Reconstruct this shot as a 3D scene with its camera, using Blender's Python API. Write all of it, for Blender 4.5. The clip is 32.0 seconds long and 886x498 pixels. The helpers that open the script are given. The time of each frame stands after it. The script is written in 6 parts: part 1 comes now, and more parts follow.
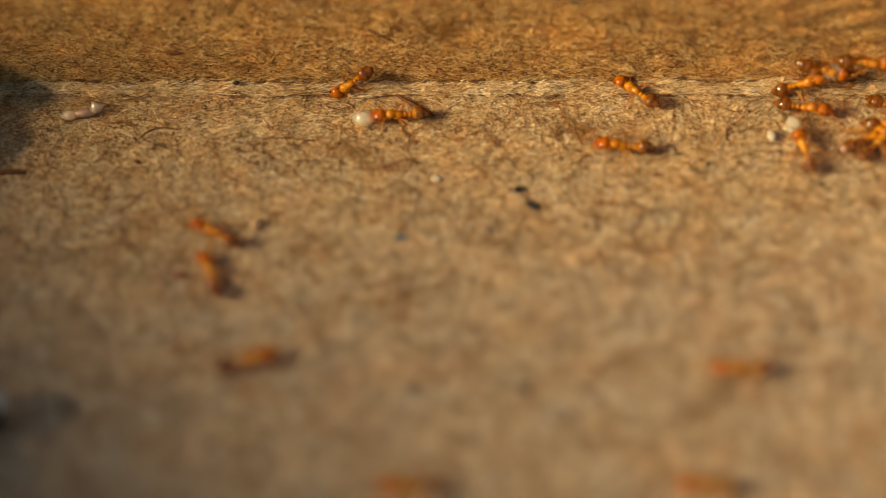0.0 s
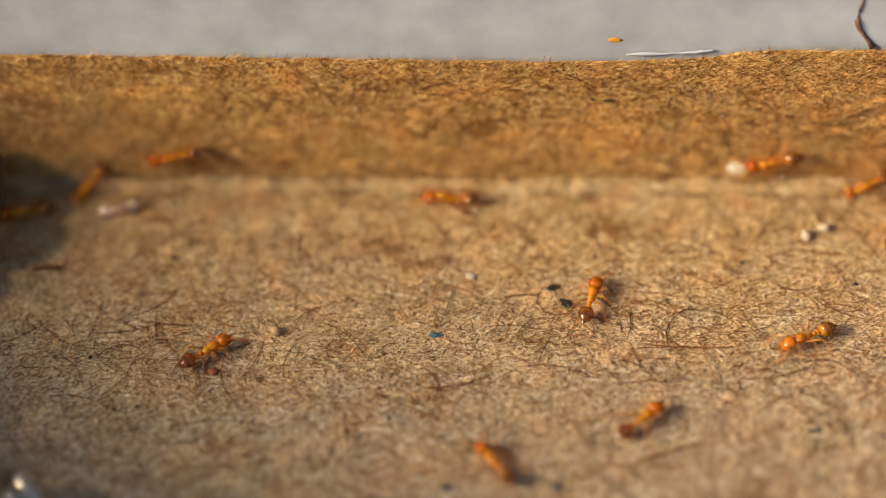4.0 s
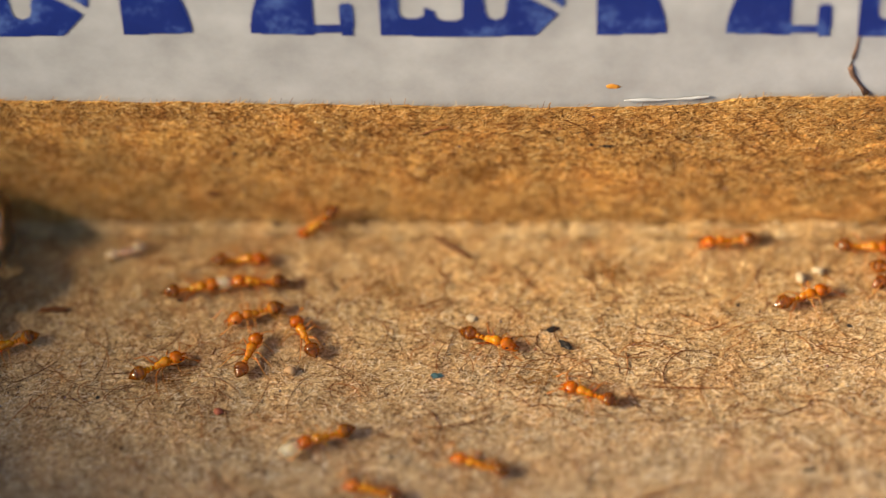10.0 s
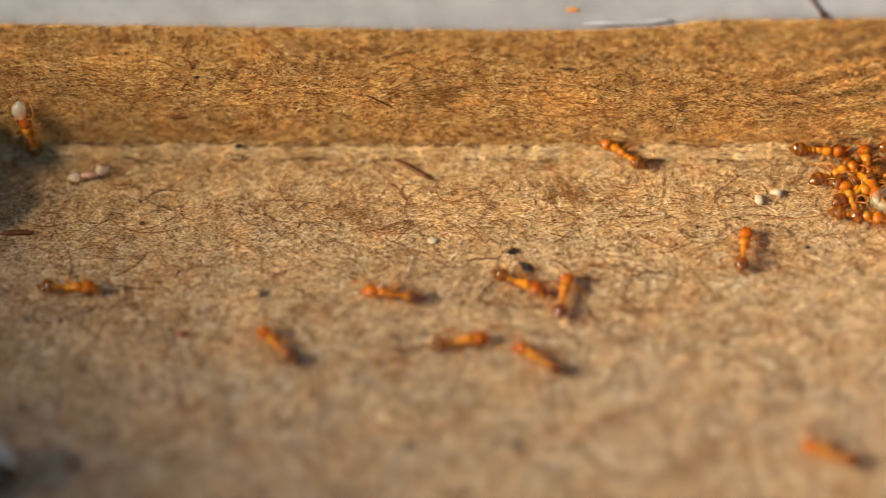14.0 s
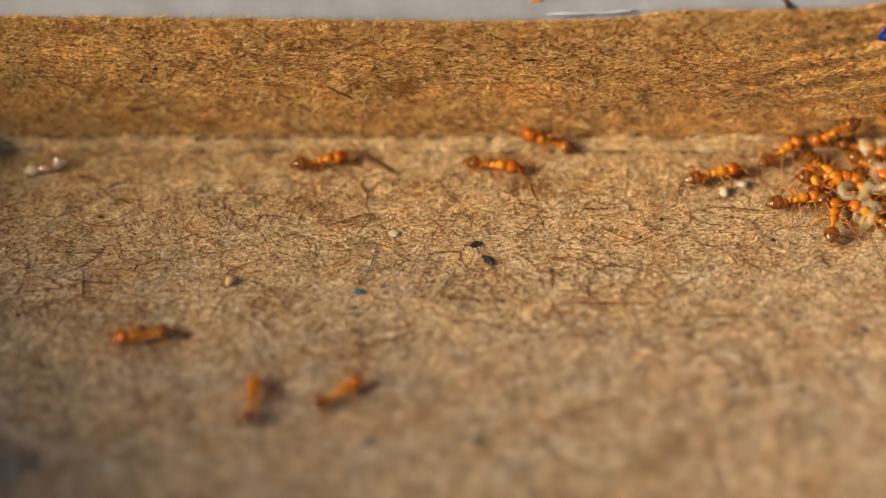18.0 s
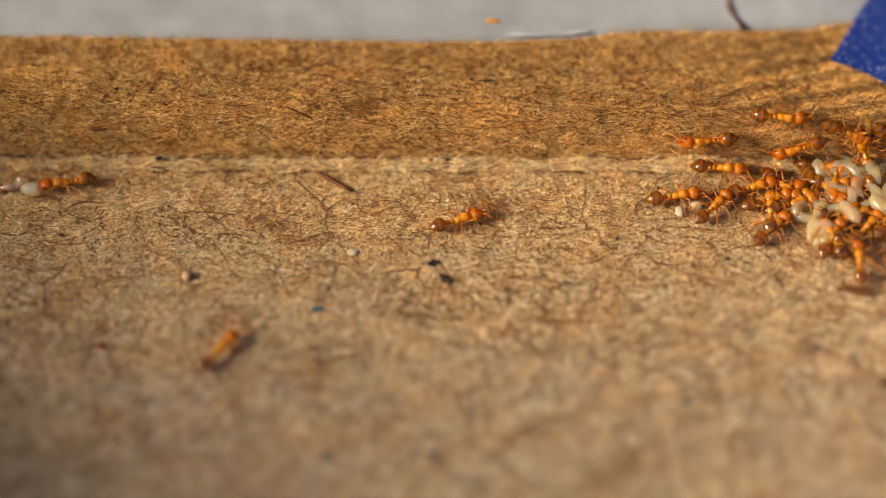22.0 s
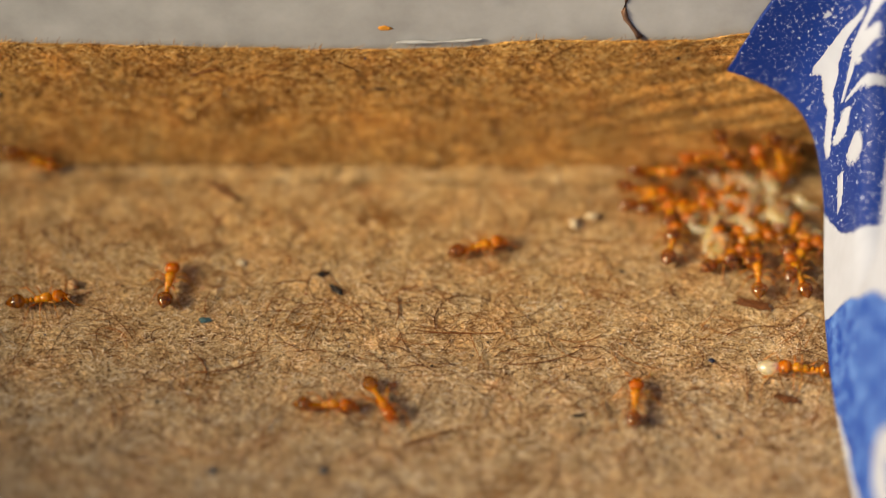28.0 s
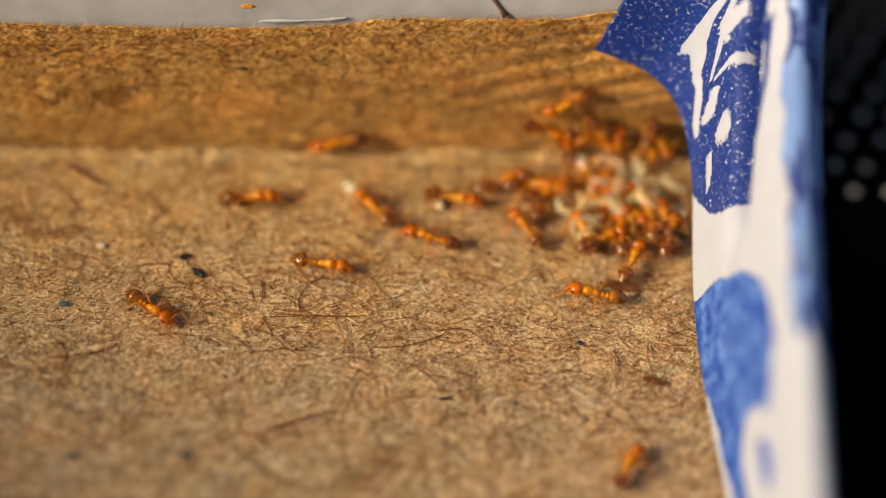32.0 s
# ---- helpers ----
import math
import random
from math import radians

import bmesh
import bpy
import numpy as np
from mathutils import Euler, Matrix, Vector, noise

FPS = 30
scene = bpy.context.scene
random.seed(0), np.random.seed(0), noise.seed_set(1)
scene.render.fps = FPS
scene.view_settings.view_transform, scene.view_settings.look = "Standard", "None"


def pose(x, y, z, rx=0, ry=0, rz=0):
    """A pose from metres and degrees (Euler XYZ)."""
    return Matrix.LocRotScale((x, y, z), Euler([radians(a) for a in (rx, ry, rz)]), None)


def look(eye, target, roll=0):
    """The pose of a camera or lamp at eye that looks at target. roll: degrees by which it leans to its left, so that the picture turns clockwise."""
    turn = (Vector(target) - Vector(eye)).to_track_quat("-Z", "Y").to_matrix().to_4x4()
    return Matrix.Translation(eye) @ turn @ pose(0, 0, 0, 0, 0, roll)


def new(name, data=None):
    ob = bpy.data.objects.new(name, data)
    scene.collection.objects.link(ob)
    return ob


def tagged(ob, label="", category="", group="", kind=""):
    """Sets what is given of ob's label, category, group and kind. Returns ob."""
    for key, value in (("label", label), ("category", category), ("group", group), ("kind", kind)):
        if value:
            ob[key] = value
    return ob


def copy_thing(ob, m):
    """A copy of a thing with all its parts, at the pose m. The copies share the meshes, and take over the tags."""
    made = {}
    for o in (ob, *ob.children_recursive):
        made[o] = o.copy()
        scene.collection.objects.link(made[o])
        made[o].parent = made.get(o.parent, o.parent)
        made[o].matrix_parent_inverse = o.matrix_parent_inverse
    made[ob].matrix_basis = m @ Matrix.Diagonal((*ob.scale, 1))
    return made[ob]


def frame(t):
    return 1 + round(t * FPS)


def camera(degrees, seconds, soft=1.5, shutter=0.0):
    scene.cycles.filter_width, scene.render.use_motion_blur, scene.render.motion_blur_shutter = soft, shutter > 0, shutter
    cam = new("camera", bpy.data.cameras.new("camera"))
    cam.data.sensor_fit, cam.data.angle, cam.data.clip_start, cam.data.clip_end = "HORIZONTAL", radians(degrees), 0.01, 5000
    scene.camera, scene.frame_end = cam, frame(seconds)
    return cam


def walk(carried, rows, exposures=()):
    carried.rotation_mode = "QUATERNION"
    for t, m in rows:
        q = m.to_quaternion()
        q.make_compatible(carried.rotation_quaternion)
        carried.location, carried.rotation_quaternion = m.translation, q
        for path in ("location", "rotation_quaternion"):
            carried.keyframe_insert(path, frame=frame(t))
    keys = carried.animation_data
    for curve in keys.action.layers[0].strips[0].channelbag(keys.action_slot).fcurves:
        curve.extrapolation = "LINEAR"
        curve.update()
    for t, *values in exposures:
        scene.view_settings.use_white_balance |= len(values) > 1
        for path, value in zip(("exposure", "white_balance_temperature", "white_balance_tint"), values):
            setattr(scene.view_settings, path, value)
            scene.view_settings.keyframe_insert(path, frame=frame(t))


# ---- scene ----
MM = 0.001
cam = camera(16.0, 32.0, soft=1.0, shutter=0.5)
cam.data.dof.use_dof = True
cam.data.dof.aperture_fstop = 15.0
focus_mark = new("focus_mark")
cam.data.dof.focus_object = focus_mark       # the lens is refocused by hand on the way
walk(cam, [
    (0, pose(0.00307, -0.08790, 0.09143, 40.944, 1.454, 1.335)),
    (0.5, pose(0.00251, -0.08658, 0.09041, 40.922, 1.453, 1.691)),
    (1, pose(0.00274, -0.08567, 0.08897, 42.176, 1.714, 1.905)),
    (1.5, pose(0.00249, -0.08573, 0.08992, 42.136, 1.685, 2.190)),
    (2, pose(0.00281, -0.08547, 0.08942, 41.976, 1.993, 2.196)),
    (2.5, pose(0.00336, -0.08632, 0.09097, 41.552, 1.893, 2.228)),
    (3, pose(0.00416, -0.08611, 0.09059, 41.618, 2.159, 2.130)),
    (3.5, pose(0.00363, -0.08688, 0.09127, 42.168, 1.957, 2.151)),
    (5.5, pose(0.00430, -0.08917, 0.09248, 42.869, 1.977, 2.179)),
    (6, pose(0.00392, -0.08863, 0.09291, 42.401, 1.781, 1.816)),
    (6.5, pose(0.00405, -0.08934, 0.09371, 42.545, 1.730, 1.856)),
    (7, pose(0.00449, -0.08955, 0.09367, 42.808, 1.906, 2.045)),
    (7.5, pose(0.00444, -0.08959, 0.09357, 43.217, 2.004, 2.146)),
    (8, pose(0.00443, -0.08986, 0.09366, 43.589, 2.116, 2.217)),
    (8.5, pose(0.00462, -0.09001, 0.09441, 43.771, 2.107, 2.225)),
    (9, pose(0.00404, -0.08983, 0.09471, 43.541, 1.970, 2.004)),
    (9.5, pose(0.00382, -0.08903, 0.09348, 43.602, 1.939, 2.114)),
    (10, pose(0.00343, -0.08956, 0.09345, 43.444, 1.820, 2.055)),
    (10.5, pose(0.00295, -0.08960, 0.09340, 42.764, 1.901, 2.048)),
    (11, pose(0.00314, -0.08953, 0.09409, 42.080, 2.075, 2.288)),
    (11.5, pose(0.00330, -0.08933, 0.09379, 42.274, 2.334, 2.410)),
    (12, pose(0.00344, -0.08976, 0.09375, 42.472, 1.917, 2.141)),
    (12.5, pose(0.00332, -0.08923, 0.09379, 42.273, 1.866, 1.998)),
    (13, pose(0.00327, -0.08922, 0.09387, 41.853, 1.852, 1.977)),
    (13.5, pose(0.00338, -0.08908, 0.09409, 41.716, 1.927, 1.951)),
    (14, pose(0.00349, -0.08959, 0.09441, 41.735, 1.378, 1.517)),
    (14.5, pose(0.00356, -0.08878, 0.09398, 41.465, 1.033, 1.239)),
    (15, pose(0.00346, -0.08880, 0.09397, 41.199, 0.726, 1.027)),
    (15.5, pose(0.00356, -0.08969, 0.09402, 41.465, 0.607, 1.102)),
    (17.5, pose(0.00368, -0.08850, 0.09340, 41.361, 0.997, 1.021)),
    (18, pose(0.00367, -0.08860, 0.09344, 41.558, 1.002, 1.049)),
    (18.5, pose(0.00375, -0.08847, 0.09296, 41.559, 0.819, 0.998)),
    (19, pose(0.00420, -0.08889, 0.09282, 41.841, 0.850, 1.026)),
    (19.5, pose(0.00467, -0.08908, 0.09297, 42.500, 0.957, 1.168)),
    (20, pose(0.00479, -0.08986, 0.09401, 42.575, 0.877, 1.055)),
    (20.5, pose(0.00464, -0.08978, 0.09360, 42.244, 0.827, 1.064)),
    (21, pose(0.00439, -0.08967, 0.09356, 42.053, 0.707, 0.974)),
    (21.5, pose(0.00492, -0.09017, 0.09337, 42.375, 0.865, 1.026)),
    (22, pose(0.00494, -0.09011, 0.09365, 42.345, 0.777, 0.993)),
    (22.5, pose(0.00480, -0.08992, 0.09316, 42.373, 0.452, 0.862)),
    (23, pose(0.00544, -0.08905, 0.09295, 42.146, 0.162, 0.735)),
    (23.5, pose(0.00546, -0.08997, 0.09348, 42.668, -0.579, 0.077)),
    (24, pose(0.00550, -0.08915, 0.09252, 42.858, -1.252, -0.382)),
    (24.5, pose(0.00623, -0.08877, 0.09230, 42.608, -1.425, -0.326)),
    (25, pose(0.00557, -0.08956, 0.09295, 42.100, -0.972, -0.115)),
    (25.5, pose(0.00548, -0.08856, 0.09152, 42.529, -0.914, 0.034)),
    (27.5, pose(0.00559, -0.09014, 0.09309, 42.738, -0.768, 0.111)),
    (28, pose(0.00559, -0.08917, 0.09173, 42.822, -0.677, 0.103)),
    (28.5, pose(0.00572, -0.08918, 0.09079, 42.567, -0.825, 0.104)),
    (29, pose(0.00643, -0.08879, 0.09105, 42.058, -1.315, -0.515)),
    (29.5, pose(0.00682, -0.08935, 0.09116, 42.409, -1.732, -1.072)),
    (30, pose(0.00663, -0.08907, 0.09088, 42.560, -1.902, -1.247)),
    (30.5, pose(0.00661, -0.08888, 0.09056, 42.232, -1.921, -1.245)),
    (31, pose(0.00637, -0.08741, 0.09045, 41.759, -2.079, -1.334)),
    (31.5, pose(0.00602, -0.08855, 0.08998, 42.890, -2.357, -1.463)),
    (32, pose(0.00585, -0.08875, 0.08965, 43.058, -2.305, -1.602)),
], [(0, 0.60, 7400, 7), (1, 1.13, 6500, 10), (2, 1.06, 6500, 10), (3, 0.96, 6500, 10), (6, 0.81, 6500, 10), (7, 0.85, 6500, 10), (9, 0.85, 6750, 10), (10, 1.05, 6750, 10), (11, 1.05, 6500, 10), (12, 1.10, 6500, 10), (13, 1.03, 6500, 10), (14, 1.00, 6500, 10), (15, 0.79, 6700, 10), (18, 0.75, 6500, 10), (20, 0.77, 6500, 10), (23, 0.76, 6500, 10), (25, 0.56, 7000, 9), (28, 0.57, 7250, 9), (30, 0.56, 7400, 11), (32, 0.56, 7500, 11)])

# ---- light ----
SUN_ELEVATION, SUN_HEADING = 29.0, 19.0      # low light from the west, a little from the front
world = bpy.data.worlds.new("world")
scene.world = world
world.use_nodes = True
wn = world.node_tree.nodes
sky = wn.new("ShaderNodeTexSky")
sky.sky_type = "NISHITA"
sky.sun_disc = False
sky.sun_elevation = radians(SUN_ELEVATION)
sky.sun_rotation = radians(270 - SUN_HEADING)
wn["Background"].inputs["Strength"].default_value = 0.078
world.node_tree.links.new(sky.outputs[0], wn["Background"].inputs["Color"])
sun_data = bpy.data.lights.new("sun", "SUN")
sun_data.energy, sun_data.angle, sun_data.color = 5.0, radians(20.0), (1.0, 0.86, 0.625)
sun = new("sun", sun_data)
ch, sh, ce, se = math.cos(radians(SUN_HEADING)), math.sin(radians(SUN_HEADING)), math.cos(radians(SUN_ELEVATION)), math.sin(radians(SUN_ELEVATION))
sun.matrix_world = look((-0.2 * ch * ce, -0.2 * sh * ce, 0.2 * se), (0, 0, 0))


# ---- materials ----
def material(name, rough=0.6, spec=0.4):
    m = bpy.data.materials.new(name)
    m.use_nodes = True
    b = m.node_tree.nodes["Principled BSDF"]
    b.inputs["Roughness"].default_value = rough
    b.inputs["Specular IOR Level"].default_value = spec
    return m, m.node_tree.nodes, m.node_tree.links, b


def ramp(nodes, stops):
    r = nodes.new("ShaderNodeValToRGB")
    e = r.color_ramp.elements
    e[0].position, e[0].color = stops[0][0], (*stops[0][1], 1)
    e[1].position, e[1].color = stops[-1][0], (*stops[-1][1], 1)
    for p, c in stops[1:-1]:
        k = e.new(p)
        k.color = (*c, 1)
    return r


def grain(nodes, links, scale, detail=4.0, stretch=(1, 1, 1), turn=0.0, rough=0.6):
    co = nodes.new("ShaderNodeTexCoord")
    mp = nodes.new("ShaderNodeMapping")
    mp.inputs["Scale"].default_value = stretch
    mp.inputs["Rotation"].default_value = (0, 0, turn)
    n = nodes.new("ShaderNodeTexNoise")
    n.inputs["Scale"].default_value = scale
    n.inputs["Detail"].default_value = detail
    n.inputs["Roughness"].default_value = rough
    links.new(co.outputs["Object"], mp.inputs[0])
    links.new(mp.outputs[0], n.inputs["Vector"])
    return n.outputs[0]


def blend(nodes, links, kind, fac, a, b):
    x = nodes.new("ShaderNodeMix")
    x.data_type, x.blend_type = "RGBA", kind
    for sock, v in ((0, fac), (6, a), (7, b)):
        if hasattr(v, "links"):
            links.new(v, x.inputs[sock])
        elif sock == 0:
            x.inputs[0].default_value = v
        else:
            x.inputs[sock].default_value = (*v, 1)
    return x.outputs[2]


def bumped(nodes, links, bsdf, height, strength, distance):
    b = nodes.new("ShaderNodeBump")
    b.inputs["Strength"].default_value = strength
    b.inputs["Distance"].default_value = distance
    links.new(height, b.inputs["Height"])
    links.new(b.outputs[0], bsdf.inputs["Normal"])


def plain(name, colour, rough=0.6, spread=0.25, scale=2500, metal=0.0, spec=0.4, bump=0.4):
    """A single colour with mottling and fine relief."""
    m, nd, lk, b = material(name, rough, spec)
    dark, light = [c * (1 - spread) for c in colour], [min(1, c * (1 + spread)) for c in colour]
    n = grain(nd, lk, scale, 5)
    r = ramp(nd, [(0.3, dark), (0.7, light)])
    lk.new(n, r.inputs[0])
    lk.new(r.outputs[0], b.inputs["Base Color"])
    b.inputs["Metallic"].default_value = metal
    bumped(nd, lk, b, n, bump, 0.00003)
    return m


def drift_and_bounce(nodes, links, col):
    """Old board, yellower in drifts; warm bounce light painted along the fold, greyer in front."""
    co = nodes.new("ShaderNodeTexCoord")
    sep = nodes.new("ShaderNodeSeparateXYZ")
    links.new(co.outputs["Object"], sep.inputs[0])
    # tint that rises towards the fold, in place of light off the back panel
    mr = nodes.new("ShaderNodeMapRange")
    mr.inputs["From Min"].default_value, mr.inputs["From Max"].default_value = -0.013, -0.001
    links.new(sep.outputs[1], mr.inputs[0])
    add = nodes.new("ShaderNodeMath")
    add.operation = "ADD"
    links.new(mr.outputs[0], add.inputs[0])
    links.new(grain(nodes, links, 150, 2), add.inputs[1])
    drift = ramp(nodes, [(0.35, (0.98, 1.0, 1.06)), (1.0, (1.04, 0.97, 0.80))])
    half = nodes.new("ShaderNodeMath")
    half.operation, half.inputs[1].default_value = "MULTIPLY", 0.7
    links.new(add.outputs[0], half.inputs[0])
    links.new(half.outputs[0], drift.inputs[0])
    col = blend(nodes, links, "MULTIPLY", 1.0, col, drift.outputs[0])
    # blotches of browner and paler pulp
    pulp = ramp(nodes, [(0.30, (0.76, 0.69, 0.60)), (0.45, (0.95, 0.93, 0.90)), (0.55, (1.02, 1.02, 1.01)), (0.70, (1.24, 1.24, 1.22))])
    links.new(grain(nodes, links, 1150, 4, rough=0.65), pulp.inputs[0])
    col = blend(nodes, links, "MULTIPLY", 1.0, col, pulp.outputs[0])
    hue = ramp(nodes, [(0.32, (1.06, 0.97, 0.90)), (0.5, (1, 1, 1)), (0.68, (0.95, 1.0, 1.08))])
    links.new(grain(nodes, links, 520, 3), hue.inputs[0])
    return blend(nodes, links, "MULTIPLY", 1.0, col, hue.outputs[0])


def cardboard(name, tint):
    m, nd, lk, b = material(name, 0.85, 0.2)
    fine = grain(nd, lk, 6500, 4)
    weave = grain(nd, lk, 2600, 4, (1, 3.5, 3.5), 0.35)
    cross = grain(nd, lk, 2600, 4, (3.5, 1, 3.5), 0.5)
    cloud = grain(nd, lk, 330, 4)
    stain = grain(nd, lk, 900, 3, rough=0.7)
    base = ramp(nd, [(0.28, [c * 0.62 for c in tint]), (0.5, tint), (0.74, [min(1, c * 1.35) for c in tint])])
    lk.new(blend(nd, lk, "MIX", 0.5, weave, cross), base.inputs[0])
    speck = ramp(nd, [(0.36, (0.42, 0.36, 0.30)), (0.5, (0.9, 0.88, 0.84)), (0.62, (1.5, 1.5, 1.45))])
    lk.new(fine, speck.inputs[0])
    col = blend(nd, lk, "MULTIPLY", 0.8, base.outputs[0], speck.outputs[0])
    cl = ramp(nd, [(0.3, (0.72, 0.68, 0.62)), (0.7, (1.0, 1.0, 1.0))])
    lk.new(cloud, cl.inputs[0])
    col = blend(nd, lk, "MULTIPLY", 0.7, col, cl.outputs[0])
    col = drift_and_bounce(nd, lk, col)
    st = ramp(nd, [(0.24, (0.55, 0.42, 0.3)), (0.36, (1, 1, 1))])
    lk.new(stain, st.inputs[0])
    col = blend(nd, lk, "MULTIPLY", 0.8, col, st.outputs[0])
    dots = grain(nd, lk, 3300, 2, rough=0.3)
    dt = ramp(nd, [(0.30, (0.34, 0.22, 0.13)), (0.36, (1, 1, 1))])
    lk.new(dots, dt.inputs[0])
    col = blend(nd, lk, "MULTIPLY", 0.7, col, dt.outputs[0])
    lk.new(col, b.inputs["Base Color"])
    bumped(nd, lk, b, blend(nd, lk, "MIX", 0.5, weave, fine), 1.0, 0.00014)
    return m


def fibre_material(name, stops):
    m, nd, lk, b = material(name, 0.7, 0.2)
    g = nd.new("ShaderNodeNewGeometry")
    r = ramp(nd, stops)
    lk.new(g.outputs["Random Per Island"], r.inputs[0])
    lk.new(drift_and_bounce(nd, lk, r.outputs[0]), b.inputs["Base Color"])
    return m


def print_material(name, ink, wear, scale, rubbed=(0.75, 0.78, 0.85), width=0.06):
    """Printed ink on coated paper with rubbed white flecks."""
    m, nd, lk, b = material(name, 0.6, 0.2)
    n = grain(nd, lk, scale, 5, rough=0.8)
    r = ramp(nd, [(wear, rubbed), (wear + width, ink), (0.8, [c * 0.8 for c in ink])])
    lk.new(n, r.inputs[0])
    lk.new(r.outputs[0], b.inputs["Base Color"])
    bumped(nd, lk, b, n, 0.25, 0.00004)
    return m


def amber(name, stops, rough=0.22, soft=0.5, spec=0.32, clear=0.26):
    """Ant cuticle: glossy amber, its colour running along the body."""
    m, nd, lk, b = material(name, rough, spec)
    co = nd.new("ShaderNodeTexCoord")
    sep = nd.new("ShaderNodeSeparateXYZ")
    lk.new(co.outputs["Object"], sep.inputs[0])
    mr = nd.new("ShaderNodeMapRange")
    mr.inputs["From Min"].default_value, mr.inputs["From Max"].default_value = -0.0011, 0.0011
    lk.new(sep.outputs[0], mr.inputs[0])
    r = ramp(nd, stops)
    lk.new(mr.outputs[0], r.inputs[0])
    n = grain(nd, lk, 5000, 3)
    each = nd.new("ShaderNodeObjectInfo")
    vary = ramp(nd, [(0.0, (0.86, 0.76, 0.7)), (0.5, (1.0, 1.0, 1.0)), (1.0, (1.08, 1.16, 1.3))])
    lk.new(each.outputs["Random"], vary.inputs[0])
    tone = blend(nd, lk, "MULTIPLY", 1.0, r.outputs[0], vary.outputs[0])
    lk.new(blend(nd, lk, "OVERLAY", 0.25, tone, n), b.inputs["Base Color"])
    b.inputs["Subsurface Weight"].default_value = soft
    b.inputs["Transmission Weight"].default_value = 0.12
    b.inputs["Subsurface Radius"].default_value = (1.0, 0.35, 0.06)
    b.inputs["Subsurface Scale"].default_value = 0.00022
    bumped(nd, lk, b, n, 0.12, 0.00002)
    t = nd.new("ShaderNodeBsdfTransparent")
    t.inputs[0].default_value = (1.0, 0.62, 0.22, 1)
    x = nd.new("ShaderNodeMixShader")
    x.inputs[0].default_value = clear
    lk.new(b.outputs[0], x.inputs[1])
    lk.new(t.outputs[0], x.inputs[2])
    lk.new(x.outputs[0], nd["Material Output"].inputs["Surface"])
    return m


def waxy(name, colour, clear=0.4):
    """Milky, wet-looking brood that light passes through."""
    m, nd, lk, b = material(name, 0.2, 0.6)
    n = grain(nd, lk, 2200, 3)
    r = ramp(nd, [(0.3, [c * 0.82 for c in colour]), (0.7, colour)])
    lk.new(n, r.inputs[0])
    lk.new(r.outputs[0], b.inputs["Base Color"])
    b.inputs["Subsurface Weight"].default_value = 1.0
    b.inputs["Subsurface Radius"].default_value = (1.0, 0.85, 0.6)
    b.inputs["Subsurface Scale"].default_value = 0.0009
    bumped(nd, lk, b, n, 0.1, 0.00003)
    t = nd.new("ShaderNodeBsdfTransparent")
    t.inputs[0].default_value = (1.0, 0.93, 0.82, 1)
    x = nd.new("ShaderNodeMixShader")
    x.inputs[0].default_value = clear
    lk.new(b.outputs[0], x.inputs[1])
    lk.new(t.outputs[0], x.inputs[2])
    wet = nd.new("ShaderNodeBsdfGlossy")
    wet.inputs["Roughness"].default_value = 0.08
    edge = nd.new("ShaderNodeLayerWeight")
    rise, gloss = nd.new("ShaderNodeMath"), nd.new("ShaderNodeMath")
    rise.operation, gloss.operation = "POWER", "MULTIPLY_ADD"
    rise.inputs[1].default_value, gloss.inputs[1].default_value, gloss.inputs[2].default_value = 4.0, 0.30, 0.030
    lk.new(edge.outputs["Facing"], rise.inputs[0])
    lk.new(rise.outputs[0], gloss.inputs[0])
    y = nd.new("ShaderNodeMixShader")
    lk.new(gloss.outputs[0], y.inputs[0])
    lk.new(x.outputs[0], y.inputs[1])
    lk.new(wet.outputs[0], y.inputs[2])
    lk.new(y.outputs[0], nd["Material Output"].inputs["Surface"])
    return m


FLOOR_BOARD = cardboard("floor_board", (0.54, 0.382, 0.212))
WALL_BOARD = cardboard("wall_board", (0.59, 0.33, 0.11))
CREASE_BOARD = cardboard("crease_board", (0.50, 0.345, 0.185))
FIBRES = fibre_material("fibres", [(0.0, (0.05, 0.018, 0.006)), (0.16, (0.24, 0.118, 0.044)), (0.4, (0.54, 0.368, 0.192)), (0.8, (0.67, 0.505, 0.318)), (1.0, (0.86, 0.75, 0.60))])
WALL_FIBRES = fibre_material("wall_fibres", [(0.0, (0.04, 0.014, 0.004)), (0.22, (0.24, 0.104, 0.028)), (0.45, (0.50, 0.280, 0.096)), (0.82, (0.65, 0.405, 0.155)), (1.0, (0.84, 0.66, 0.38))])
RUSTY_FIBRES = fibre_material("rusty_fibres", [(0.0, (0.09, 0.028, 0.009)), (1.0, (0.34, 0.135, 0.038))])
CRACKED = fibre_material("cracked_board", [(0.0, (0.05, 0.021, 0.009)), (1.0, (0.22, 0.11, 0.04))])
DARK_FIBRES = fibre_material("dark_fibres", [(0.0, (0.08, 0.030, 0.010)), (1.0, (0.30, 0.13, 0.042))])
PAPER = plain("coated_paper", (0.355, 0.358, 0.374), 0.45, 0.17, 420, spec=0.4, bump=0.9)
FLAP_PAPER = plain("flap_paper", (0.32, 0.35, 0.445), 0.6, 0.05, 900, spec=0.3, bump=0.4)
NAVY = print_material("navy_print", (0.007, 0.021, 0.16), 0.32, 420, (0.06, 0.11, 0.32), 0.16)
COBALT = print_material("cobalt_print", (0.001, 0.021, 0.17), 0.35, 7000)
WORN_COBALT = print_material("worn_cobalt_print", (0.003, 0.036, 0.26), 0.33, 1300, (0.09, 0.20, 0.52), 0.24)
